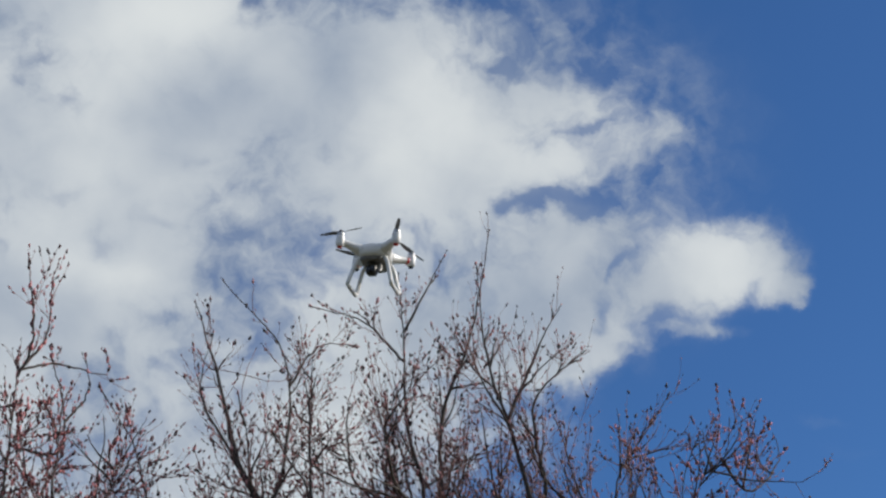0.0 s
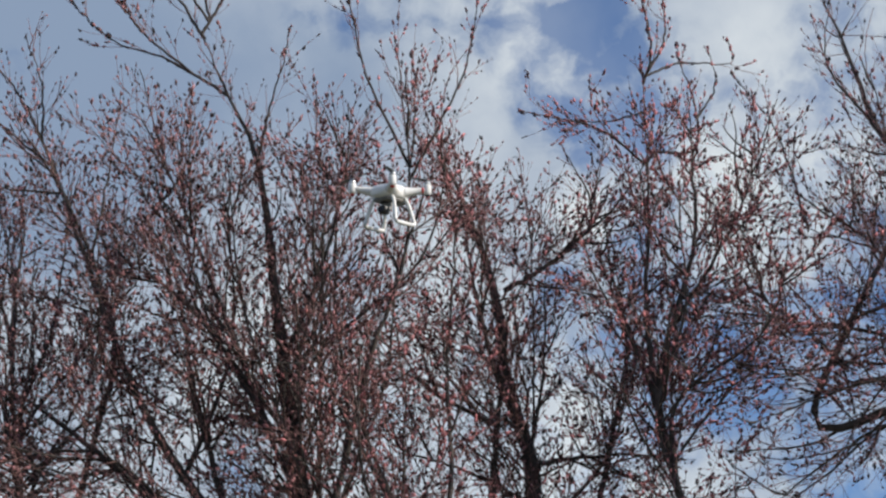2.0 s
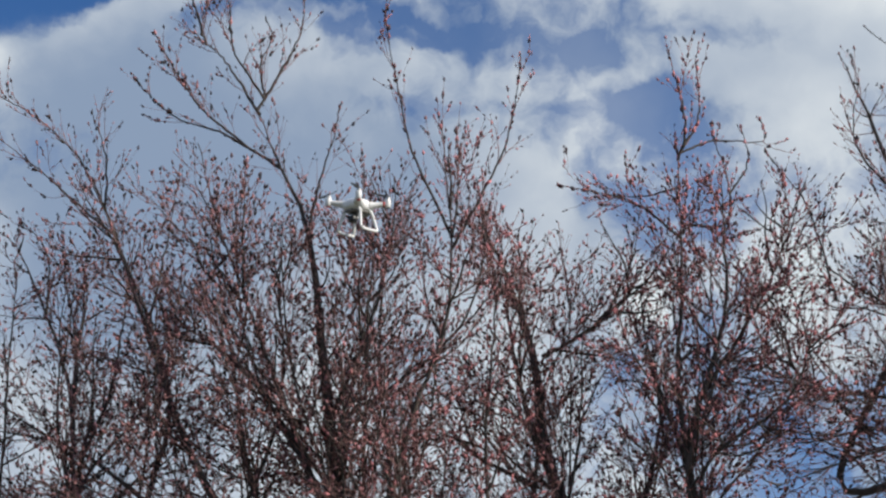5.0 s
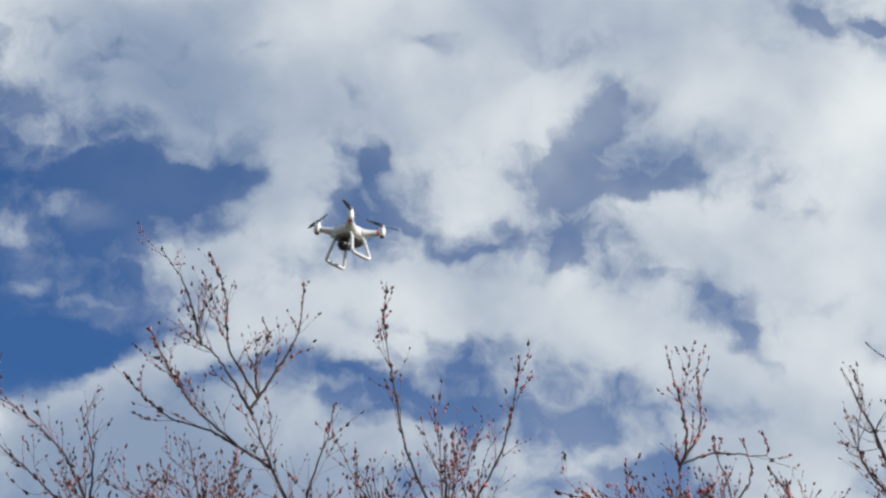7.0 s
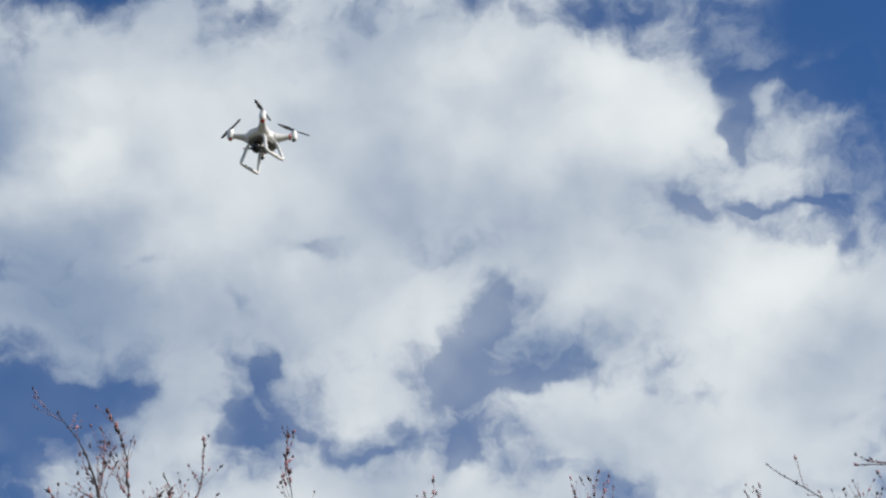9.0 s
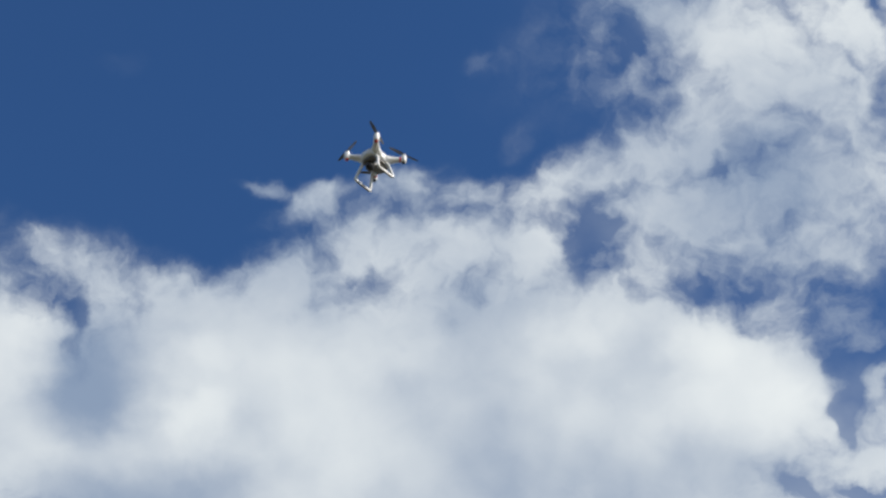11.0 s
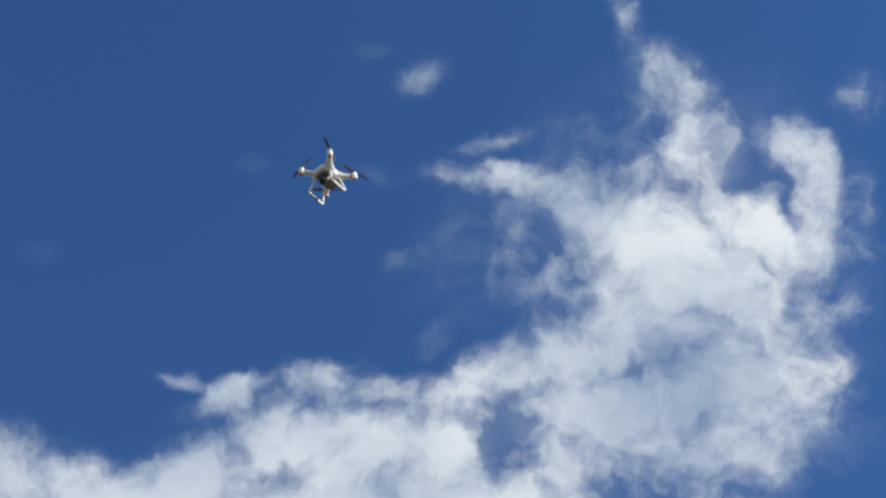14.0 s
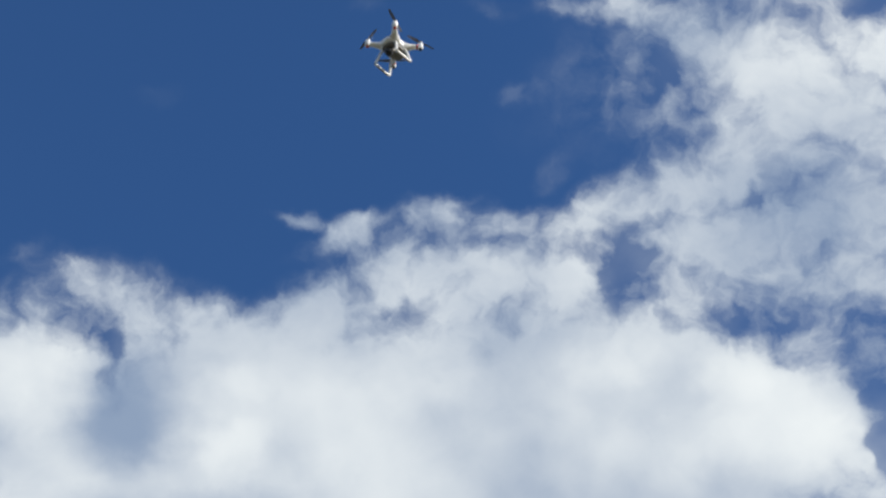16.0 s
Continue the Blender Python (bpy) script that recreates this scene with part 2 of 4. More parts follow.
ground_gaps = [
    (-0.141, -0.507, 0.024, 0.012, -3, 0.25), (-0.044, -0.512, 0.018, 0.009, -2, 0.22), (0.139, -0.440, 0.035, 0.025, -0, 0.22), (0.053, -0.280, 0.047, 0.019, -2, 0.25)]
east_gaps = [
    (0.425, -0.081, 0.021, 0.005, 26, 0.47), (0.458, -0.070, 0.017, 0.004, 24, 0.40), (0.476, -0.125, 0.007, 0.010, 14, 0.32), (0.476, -0.101, 0.003, 0.011, -1, 0.29), (0.397, -0.003, 0.023, 0.005, -5, 0.29), (0.440, -0.025, 0.015, 0.004, 25, 0.23), (0.396, -0.040, 0.010, 0.005, 14, 0.14), (0.294, -0.117, 0.016, 0.006, -9, 0.30), (0.221, -0.084, 0.013, 0.007, 14, 0.22), (0.191, -0.150, 0.013, 0.014, 53, 0.25), (0.157, -0.127, 0.021, 0.006, 13, 0.22)]
lit_tops = [
    (0.066, 0.065, 0.078, 0.019, -2, 0.15), (-0.297, 0.121, 0.037, 0.034, -1, 0.60), (0.031, 0.116, 0.022, 0.014, -2, 0.30), (0.100, 0.109, 0.031, 0.016, -2, 0.34), (0.153, 0.071, 0.024, 0.018, -2, 0.30), (-0.179, 0.106, 0.024, 0.013, -1, 0.25), (-0.065, 0.100, 0.038, 0.016, -2, 0.15), (-0.185, 0.075, 0.019, 0.016, -1, 0.20)]
lit_upper = [
    (0.116, 0.074, 0.047, 0.031, -3, 0.36), (0.203, -0.015, 0.043, 0.021, -2, 0.25), (-0.188, 0.074, 0.031, 0.018, -2, 0.18), (0.101, -0.077, 0.022, 0.013, -2, 0.15), (-0.035, -0.084, 0.032, 0.016, -2, 0.18), (-0.146, -0.092, 0.038, 0.013, -3, 0.20), (-0.054, -0.147, 0.095, 0.016, -3, 0.15), (0.197, -0.168, 0.040, 0.015, -1, 0.25)]
lit_plume = [
    (0.181, 0.307, 0.044, 0.035, -3, 0.32), (0.214, 0.277, 0.019, 0.019, -3, 0.20), (0.122, 0.275, 0.029, 0.019, -2, 0.10)]
lit_low = [
    (-0.310, -0.191, 0.022, 0.012, -3, 0.60), (-0.108, -0.125, 0.111, 0.019, -2, 0.15), (0.056, -0.345, 0.021, 0.021, -0, 0.60), (-0.029, -0.157, 0.080, 0.019, -2, 0.12)]
lit_east = [
    (0.336, -0.029, 0.036, 0.042, 14, 0.34), (0.541, -0.086, 0.040, 0.030, 14, 0.30), (0.431, -0.056, 0.040, 0.013, 14, 0.15), (0.452, -0.098, 0.027, 0.017, 14, 0.15)]
grey_bases = [
    (-0.175, -0.024, 0.081, 0.028, -3, -0.32), (0.065, -0.044, 0.041, 0.019, -2, -0.36), (-0.047, 0.021, 0.047, 0.016, -2, -0.14), (-0.189, 0.008, 0.077, 0.019, -2, -0.25), (-0.227, 0.094, 0.049, 0.049, -2, -0.30), (0.077, -0.051, 0.038, 0.019, -2, -0.30)]
grey_low = [
    (-0.224, -0.229, 0.108, 0.061, -3, -0.95), (-0.123, -0.276, 0.084, 0.049, -2, -0.50), (-0.245, -0.335, 0.128, 0.048, -3, -0.35), (-0.075, -0.111, 0.063, 0.016, -2, -0.12)]
grey_heart = [
    (-0.241, 0.101, 0.025, 0.034, -4, -0.45), (-0.224, 0.033, 0.094, 0.019, -4, -0.50), (-0.241, -0.000, 0.099, 0.025, -4, -0.40), (-0.236, 0.082, 0.037, 0.019, -4, -0.22), (-0.033, 0.041, 0.079, 0.025, -4, -0.12), (-0.011, 0.126, 0.038, 0.022, -5, -0.15)]
grey_wood = [
    (-0.255, -0.307, 0.122, 0.083, -5, -0.60), (-0.298, -0.425, 0.081, 0.049, -5, -0.30)]
grey_plume = [
    (0.128, 0.197, 0.063, 0.028, -2, -0.20), (0.074, 0.296, 0.039, 0.019, -2, -0.20)]
CLOUDS = [plume_crown, plume_body, sky_wisps, west_cumulus, bank_tops, bank_face, bank_heart, broken_upper, broken_lower, west_strands, west_haze, low_grey, east_wood, wood_haze, low_east, east_bank, east_puff, thin_haze, high_haze, far_haze]
GAPS = [upper_gaps, plume_gaps, heart_gaps, broken_gaps, far_gaps, low_gaps, wood_gaps, ground_gaps, east_gaps]
SHADES = [lit_tops, lit_upper, lit_plume, lit_low, lit_east, grey_bases, grey_low, grey_heart, grey_wood, grey_plume]


def make_world():
    world = bpy.data.worlds.new("sky")
    scene.world = world
    world.use_nodes = True
    nt = world.node_tree
    nt.nodes.clear()
    N, L = nt.nodes.new, nt.links.new

    def put(socket, v):
        if isinstance(v, bpy.types.NodeSocket):
            L(v, socket)
        else:
            socket.default_value = v

    def math_(op, a, b=0.0, c=0.0, clamp=False):
        n = N("ShaderNodeMath")
        n.operation, n.use_clamp = op, clamp
        for s, v in zip(n.inputs, (a, b, c)):
            put(s, v)
        return n.outputs[0]

    def vec(op, a, b=(0, 0, 0), c=(0, 0, 0), out=0):
        n = N("ShaderNodeVectorMath")
        n.operation = op
        for s, v in zip(n.inputs, (a, b, c)):
            put(s, v)
        return n.outputs[out]

    def ramp(v, lo, hi, a=0.0, b=1.0, smooth=True):
        n = N("ShaderNodeMapRange")
        n.interpolation_type = "SMOOTHSTEP" if smooth else "LINEAR"
        for s, x in zip(n.inputs, (v, lo, hi, a, b)):
            put(s, x)
        return n.outputs[0]

    def noise_(v, scale, detail, rough=0.5, color=False, distort=0.0):
        n = N("ShaderNodeTexNoise")
        for key, x in (("Vector", v), ("Scale", scale), ("Detail", detail), ("Roughness", rough), ("Distortion", distort)):
            put(n.inputs[key], x)
        return n.outputs["Color" if color else "Fac"]

    def mix(f, a, b):
        n = N("ShaderNodeMix")
        n.data_type = "RGBA"
        put(n.inputs["Factor"], f)
        for s, v in ((n.inputs[6], a), (n.inputs[7], b)):
            put(s, (*v, 1) if isinstance(v, tuple) else v)
        return n.outputs[2]

    way = vec("NORMALIZE", N("ShaderNodeTexCoord").outputs["Generated"])
    az, el = radians(4), radians(42)
    ahead = Vector((math.sin(az) * math.cos(el), math.cos(az) * math.cos(el), math.sin(el)))
    side = Vector((math.cos(az), -math.sin(az), 0))
    over = side.cross(ahead)
    k = math_("DIVIDE", 2.0, math_("MAXIMUM", math_("ADD", vec("DOT_PRODUCT", way, tuple(ahead), out=1), 1.0), 0.05))
    cx = N("ShaderNodeCombineXYZ")
    L(math_("MULTIPLY", vec("DOT_PRODUCT", way, tuple(side), out=1), k), cx.inputs[0])
    L(math_("MULTIPLY", vec("DOT_PRODUCT", way, tuple(over), out=1), k), cx.inputs[1])
    flat = cx.outputs[0]
    # ragged edges: the chart is bent by two scales of noise
    bend = vec("SUBTRACT", noise_(flat, 14.0, 3.0, 0.55, True), (0.5, 0.5, 0.5))
    bent = vec("MULTIPLY_ADD", bend, (0.034, 0.034, 0.0), flat)
    curl = vec("SUBTRACT", noise_(flat, 55.0, 4.0, 0.6, True), (0.5, 0.5, 0.5))
    bent = vec("MULTIPLY_ADD", curl, (0.016, 0.016, 0.0), bent)

    def field(groups, start, bent=bent):
        total, here = start, bent
        for g in groups:
            # each bank waits for the one before it, which keeps the shader's working store small
            if isinstance(total, bpy.types.NodeSocket):
                here = vec("MULTIPLY_ADD", total, (1e-9, 1e-9, 0), bent)
            turned = {0: here}
            for u, v, a, b, turn, w in g:
                turn = 15 * round(turn / 15)
                if turn not in turned:
                    spin = N("ShaderNodeVectorRotate")
                    spin.rotation_type = "Z_AXIS"
                    put(spin.inputs["Vector"], here)
                    put(spin.inputs["Angle"], radians(-turn))
                    turned[turn] = spin.outputs[0]
                cs, sn = math.cos(radians(turn)), math.sin(radians(turn))
                u, v = u * cs + v * sn, v * cs - u * sn
                r = vec("LENGTH", vec("MULTIPLY_ADD", turned[turn], (1 / a, 1 / b, 0), (-u / a, -v / b, 0)), out=1)
                if start is None:
                    n = ramp(r, 0.2, 1.6, 1 - min(w, 0.97), 1.0)
                    total = n if total is None else math_("MULTIPLY", total, n)
                else:
                    total = math_("ADD", total, ramp(r, 0.0, 1.5, w, 0.0))
        return math_("SUBTRACT", 1.0, total) if start is None else total

    cover = field(CLOUDS, None)
    # outside the charted part the broken cloud goes on
    out = vec("LENGTH", vec("MULTIPLY_ADD", flat, (1.0, 1.0, 0), (-0.12, -0.02, 0)), out=1)
    cover = math_("MAXIMUM", cover, ramp(out, 0.62, 0.9, 0.0, 0.5))
    gaps = field(GAPS, math_("MULTIPLY", cover, 1e-9), vec("MULTIPLY_ADD", bend, (0.03, 0.03, 0.0), bent))
    fine = noise_(bent, 17.0, 7.0, 0.56)
    puffs = noise_(bent, 50.0, 5.0, 0.56)
    rag = math_("MULTIPLY_ADD", math_("SUBTRACT", fine, 0.5), RAGGED, math_("MULTIPLY", math_("SUBTRACT", puffs, 0.5), 1.25))
    rag = math_("MULTIPLY", rag, ramp(cover, 0.75, 1.0, 1.0, 0.4))
    dense = math_("ADD", math_("SUBTRACT", cover, gaps), math_("MULTIPLY", math_("MULTIPLY", rag, ramp(cover, 0.0, 0.35)), ramp(gaps, 0.05, 0.6, 1.0, 0.7)))
    alpha = ramp(dense, 0.0, 0.9, 0.0, 0.98)
    # thin veil between the banks
    veil = math_("MULTIPLY", ramp(cover, 0.05, 0.9, 0.0, 0.52), ramp(noise_(flat, 9.0, 5.0, 0.55), 0.3, 0.65, 0.55, 1.0))
    alpha = math_("MAXIMUM", alpha, veil)
    # body shading of the clouds
    lump = noise_(flat, 8.0, 3.5, 0.5)
    shade = field(SHADES, math_("ADD", math_("MULTIPLY", gaps, 1e-9), math_("MULTIPLY_ADD", math_("SUBTRACT", lump, 0.5), 1.9, 0.47)))
    shade = math_("ADD", shade, math_("MULTIPLY", math_("SUBTRACT", fine, 0.5), 0.14))
    shade = ramp(math_("ADD", shade, ramp(dense, 0.4, 1.2, -0.15, 0.1)), -0.35, 1.35)
    cloud = mix(shade, CLOUD_GREY, CLOUD_WHITE)

    air = N("ShaderNodeTexSky")
    air.sky_type, air.sun_disc = "NISHITA", False
    air.sun_elevation, air.sun_rotation = radians(SUN_EL), radians(SUN_AZ)
    air.air_density, air.dust_density, air.ozone_density = 1.0, 0.05, 2.0
    blue = vec("MULTIPLY", air.outputs[0], AIR_TINT)
    colour = mix(alpha, blue, cloud)
    back = N("ShaderNodeBackground")
    put(back.inputs[0], colour)
    back.inputs[1].default_value = SKY_STRENGTH
    L(back.outputs[0], N("ShaderNodeOutputWorld").inputs[0])
    world.cycles.sampling_method = "MANUAL"
    world.cycles.sample_map_resolution = 512


RAGGED = 1.2
SKY_STRENGTH = 0.1
CLOUD_GREY, CLOUD_WHITE = (2.6, 3.4, 4.75), (8.35, 8.75, 8.8)
AIR_TINT = (0.465, 0.79, 1.18)
make_world()


# ---- materials ----
def material(name, colour, rough=0.6, metal=0.0, vary=0.25, scale=30.0, bump=0.0, second=None, island=False):
    """A surface with colour variation at two scales and fine relief."""
    m = bpy.data.materials.new(name)
    m.use_nodes = True
    nt = m.node_tree
    b = nt.nodes["Principled BSDF"]
    N, L = nt.nodes.new, nt.links.new
    co = N("ShaderNodeTexCoord").outputs["Object"]
    big, small = N("ShaderNodeTexNoise"), N("ShaderNodeTexNoise")
    for n, s, d in ((big, scale * 0.12, 3), (small, scale, 6)):
        L(co, n.inputs["Vector"])
        n.inputs["Scale"].default_value, n.inputs["Detail"].default_value = s, d
    add = N("ShaderNodeMath")
    add.operation = "MULTIPLY_ADD"
    L(small.outputs["Fac"], add.inputs[0])
    add.inputs[1].default_value = 0.5
    half = N("ShaderNodeMath")
    half.operation = "MULTIPLY"
    L(big.outputs["Fac"], half.inputs[0])
    half.inputs[1].default_value = 0.5
    L(half.outputs[0], add.inputs[2])
    r = N("ShaderNodeValToRGB")
    lo = [c * (1 - vary) for c in colour]
    hi = second or [min(1, c * (1 + vary)) for c in colour]
    r.color_ramp.elements[0].position, r.color_ramp.elements[0].color = 0.35, (*lo, 1)
    r.color_ramp.elements[1].position, r.color_ramp.elements[1].color = 0.65, (*hi, 1)
    if island:
        g = N("ShaderNodeNewGeometry")
        L(g.outputs["Random Per Island"], r.inputs[0])
        r.color_ramp.elements[0].position, r.color_ramp.elements[1].position = 0.33, 0.95
    else:
        L(add.outputs[0], r.inputs[0])
    L(r.outputs[0], b.inputs["Base Color"])
    b.inputs["Roughness"].default_value, b.inputs["Metallic"].default_value = rough, metal
    if bump:
        bp = N("ShaderNodeBump")
        bp.inputs["Strength"].default_value, bp.inputs["Distance"].default_value = bump, 0.01
        L(small.outputs["Fac"], bp.inputs["Height"])
        L(bp.outputs[0], b.inputs["Normal"])
    return m


M_BARK = material("bark", (0.062, 0.050, 0.045), 0.9, vary=0.5, scale=9.0, bump=0.6)
M_TWIG = material("twig_bark", (0.23, 0.12, 0.11), 0.8, vary=0.45, scale=5.0)
M_BUD = material("bud_scales", (0.035, 0.020, 0.022), 0.7, vary=0.3, second=(0.50, 0.22, 0.225), island=True)
M_BUD_RED = material("red_bud_scales", (0.07, 0.028, 0.035), 0.7, vary=0.3, second=(0.66, 0.23, 0.24), island=True)
M_GRASS = material("meadow_grass", (0.085, 0.08, 0.045), 0.95, vary=0.5, scale=2.0, bump=0.5)
M_SHELL = material("white_plastic", (0.80, 0.79, 0.78), 0.35, vary=0.05, scale=25.0)
M_BELLY = material("grey_plastic", (0.30, 0.29, 0.28), 0.5, vary=0.15, scale=40.0)
# brown-grey that stands for shade on the white underside
M_BELLY_SHADE = material("belly_shade_plastic", (0.17, 0.16, 0.15), 0.5, vary=0.2, scale=40.0)
M_DARK = material("black_plastic", (0.02, 0.02, 0.022), 0.4, vary=0.3, scale=60.0)
M_BLADE = material("blade_plastic", (0.13, 0.13, 0.14), 0.4, vary=0.15, scale=40.0)
M_STEEL = material("brushed_metal", (0.55, 0.55, 0.56), 0.35, 1.0, vary=0.1, scale=80.0)
M_RED = material("red_tape", (0.55, 0.04, 0.03), 0.45, vary=0.1, scale=60.0)
M_GLASS = material("lens_glass", (0.01, 0.012, 0.02), 0.05, vary=0.1, scale=20.0)


# ---- building helpers ----
def part(name, bm, mat, parent=None, label="", smooth=True):
    me = bpy.data.meshes.new(name)
    bm.normal_update()
    bm.to_mesh(me)
    bm.free()
    me.materials.append(mat)
    if smooth:
        me.shade_smooth()
    ob = new(name, me)
    ob.parent = parent
    return tagged(ob, label) if label else ob


def raw(name, verts, faces, mat, parent=None, smooth=True):
    me = bpy.data.meshes.new(name)
    me.from_pydata(verts.tolist() if hasattr(verts, "tolist") else verts, [], faces.tolist() if hasattr(faces, "tolist") else faces)
    me.materials.append(mat)
    if smooth:
        me.shade_smooth()
    ob = new(name, me)
    ob.parent = parent
    return ob


def tubes(P, R, sides):
    """Tapered tubes: P (count, points, 3), R (count, points). Gives vertices and quads."""
    B, n, _ = P.shape
    T = np.gradient(P, axis=1)
    T /= np.linalg.norm(T, axis=2, keepdims=True) + 1e-9
    ref = np.where(np.abs(T[..., 2:3]) > 0.9, np.array([1.0, 0, 0]), np.array([0, 0, 1.0]))
    ref = np.broadcast_to(ref[:, :1], T.shape)
    U = np.cross(T, ref)
    U /= np.linalg.norm(U, axis=2, keepdims=True) + 1e-9
    V = np.cross(T, U)
    a = np.arange(sides) * 2 * np.pi / sides
    ring = U[:, :, None] * np.cos(a)[None, None, :, None] + V[:, :, None] * np.sin(a)[None, None, :, None]
    verts = (P[:, :, None] + ring * R[:, :, None, None]).reshape(-1, 3)
    b, i, s = np.meshgrid(np.arange(B), np.arange(n - 1), np.arange(sides), indexing="ij")
    q = lambda ii, ss: (b * n + ii) * sides + ss % sides
    faces = np.stack([q(i, s), q(i, s + 1), q(i + 1, s + 1), q(i + 1, s)], -1).reshape(-1, 4)
    return verts, faces


def smooth_line(pts, count):
    """A rounded line through a few points (Catmull-Rom), resampled."""
    p = np.array(pts, float)
    p = np.vstack([2 * p[0] - p[1], p, 2 * p[-1] - p[-2]])
    out = []
    for i in range(1, len(p) - 2):
        for t in np.linspace(0, 1, 8, endpoint=False):
            a, b, c, d = p[i - 1:i + 3]
            out.append(0.5 * ((2 * b) + (c - a) * t + (2 * a - 5 * b + 4 * c - d) * t * t + (3 * b - a - 3 * c + d) * t ** 3))
    out.append(p[-2])
    out = np.array(out)
    s = np.r_[0, np.cumsum(np.linalg.norm(np.diff(out, axis=0), axis=1))]
    x = np.linspace(0, s[-1], count)
    return np.stack([np.interp(x, s, out[:, k]) for k in range(3)], 1), s[-1]


# ---- ground ----
GROUND = -3.7


def make_ground():
    bm = bmesh.new()
    rings = [0, 4, 8, 14, 22, 32, 46, 70, 120, 300, 900, 2400]
    grid = []
    for r in rings:
        row = []
        for i in range(48):
            a = i * math.tau / 48
            x, y = r * math.cos(a), r * math.sin(a)
            h = GROUND + (0.25 * noise.noise(Vector((x, y, 0)) * 0.07) if r < 200 else 0)
            row.append(bm.verts.new((x, y, h)))
            if r == 0:
                break
        grid.append(row)
    for a, b in zip(grid, grid[1:]):
        for i in range(48):
            j = (i + 1) % 48
            if len(a) == 1:
                bm.faces.new((a[0], b[i], b[j]))
            else:
                bm.faces.new((a[i], b[i], b[j], a[j]))
    ob = part("ground", bm, M_GRASS)
    tagged(ob, "short rough meadow grass under the trees", "ground", kind="structure")


make_ground()


# ---- trees ----
def grow(rng, starts, dirs, lengths, points, up, wander):
    """Wandering shoots: starts and dirs (n, 3), lengths (n). Gives (n, points, 3)."""
    n = len(starts)
    P = np.zeros((n, points, 3))
    P[:, 0] = starts
    d = dirs.copy()
    step = (lengths / (points - 1))[:, None]
    for k in range(1, points):
        d = d + rng.normal(0, wander, (n, 3))
        d[:, 2] += up
        d /= np.linalg.norm(d, axis=1, keepdims=True)
        P[:, k] = P[:, k - 1] + d * step
    return P


def sprout(rng, P, spacing, lo, hi, spread, first, flat=1.0, fade=0.7):
    """Places and directions of side shoots along lines P (n, points, 3)."""
    n, m, _ = P.shape
    seg = np.linalg.norm(np.diff(P, axis=1), axis=2)
    total = seg.sum(1)
    starts, dirs, lens = [], [], []
    for i in range(n):
        count = rng.poisson(total[i] * (1 - first) / spacing)
        if count == 0:
            continue
        t = rng.uniform(first, 0.98, count) * (m - 1)
        k = np.minimum(t.astype(int), m - 2)
        f = (t - k)[:, None]
        starts.append(P[i, k] * (1 - f) + P[i, k + 1] * f)
        tan = P[i, k + 1] - P[i, k]
        tan /= np.linalg.norm(tan, axis=1, keepdims=True) + 1e-9
        side = np.cross(tan, rng.normal(0, 1, (count, 3)) * np.array([1, flat, 1]))
        side /= np.linalg.norm(side, axis=1, keepdims=True) + 1e-9
        ang = rng.normal(spread, 0.18, count)[:, None]
        dirs.append(tan * np.cos(ang) + side * np.sin(ang))
        lens.append(rng.uniform(lo, hi, count) * (1.2 - fade * t / (m - 1)))
    return np.vstack(starts), np.vstack(dirs), np.concatenate(lens)


def buds_on(rng, P, spacing, size):
    """Small pointed buds and catkins along the outer part of twigs."""
    n, m, _ = P.shape
    total = np.linalg.norm(np.diff(P, axis=1), axis=2).sum(1)
    count = np.maximum(1, rng.poisson(total / spacing))
    idx = np.repeat(np.arange(n), count)
    t = 1 - rng.uniform(0, 0.85, len(idx)) ** 1.3
    t[np.cumsum(count) - 1] = 1.0
    t *= (m - 1) * 0.999
    k = t.astype(int)
    f = (t - k)[:, None]
    c = P[idx, k] * (1 - f) + P[idx, k + 1] * f
    axis = P[idx, k + 1] - P[idx, k]
    axis /= np.linalg.norm(axis, axis=1, keepdims=True) + 1e-9
    axis = axis + rng.normal(0, 0.35, axis.shape) + np.array([0, 0, 0.35])
    axis /= np.linalg.norm(axis, axis=1, keepdims=True)
    u = np.cross(axis, rng.normal(0, 1, axis.shape))
    u /= np.linalg.norm(u, axis=1, keepdims=True) + 1e-9
    v = np.cross(axis, u)
    L = (size * np.clip(rng.lognormal(0, 0.32, len(idx)), 0.5, 1.6))[:, None]
    Wd = L * rng.uniform(0.17, 0.28, len(idx))[:, None]
    c = c + u * Wd * 0.5
    top, low = c + axis * L * 0.6, c - axis * L * 0.4
    ring = [c + (u * math.cos(a) + v * math.sin(a)) * Wd for a in (0, 1.571, 3.142, 4.712)]
    verts = np.stack([low, *ring, top], 1).reshape(-1, 3)
    tri = np.array([(0, 2, 1), (0, 3, 2), (0, 4, 3), (0, 1, 4), (1, 2, 5), (2, 3, 5), (3, 4, 5), (4, 1, 5)])
    faces = (np.arange(len(idx))[:, None, None] * 6 + tri[None]).reshape(-1, 3)
    return verts, faces


def smooth_rows(P, count):
    """Lines resampled to another number of points."""
    x = np.linspace(0, P.shape[1] - 1, count)
    k = np.minimum(x.astype(int), P.shape[1] - 2)
    f = (x - k)[None, :, None]
    return P[:, k] * (1 - f) + P[:, k + 1] * f


def crown_top(x):
    """Height of the closed part of the crowns along the row."""
    return np.interp(x, (-12, -8, -4, 0, 3, 6, 9, 11, 14, 17, 19, 22), (17.2, 18.3, 18.9, 18.8, 18.5, 18.6, 20.2, 21.6, 21.9, 21.4, 19.5, 19.0))


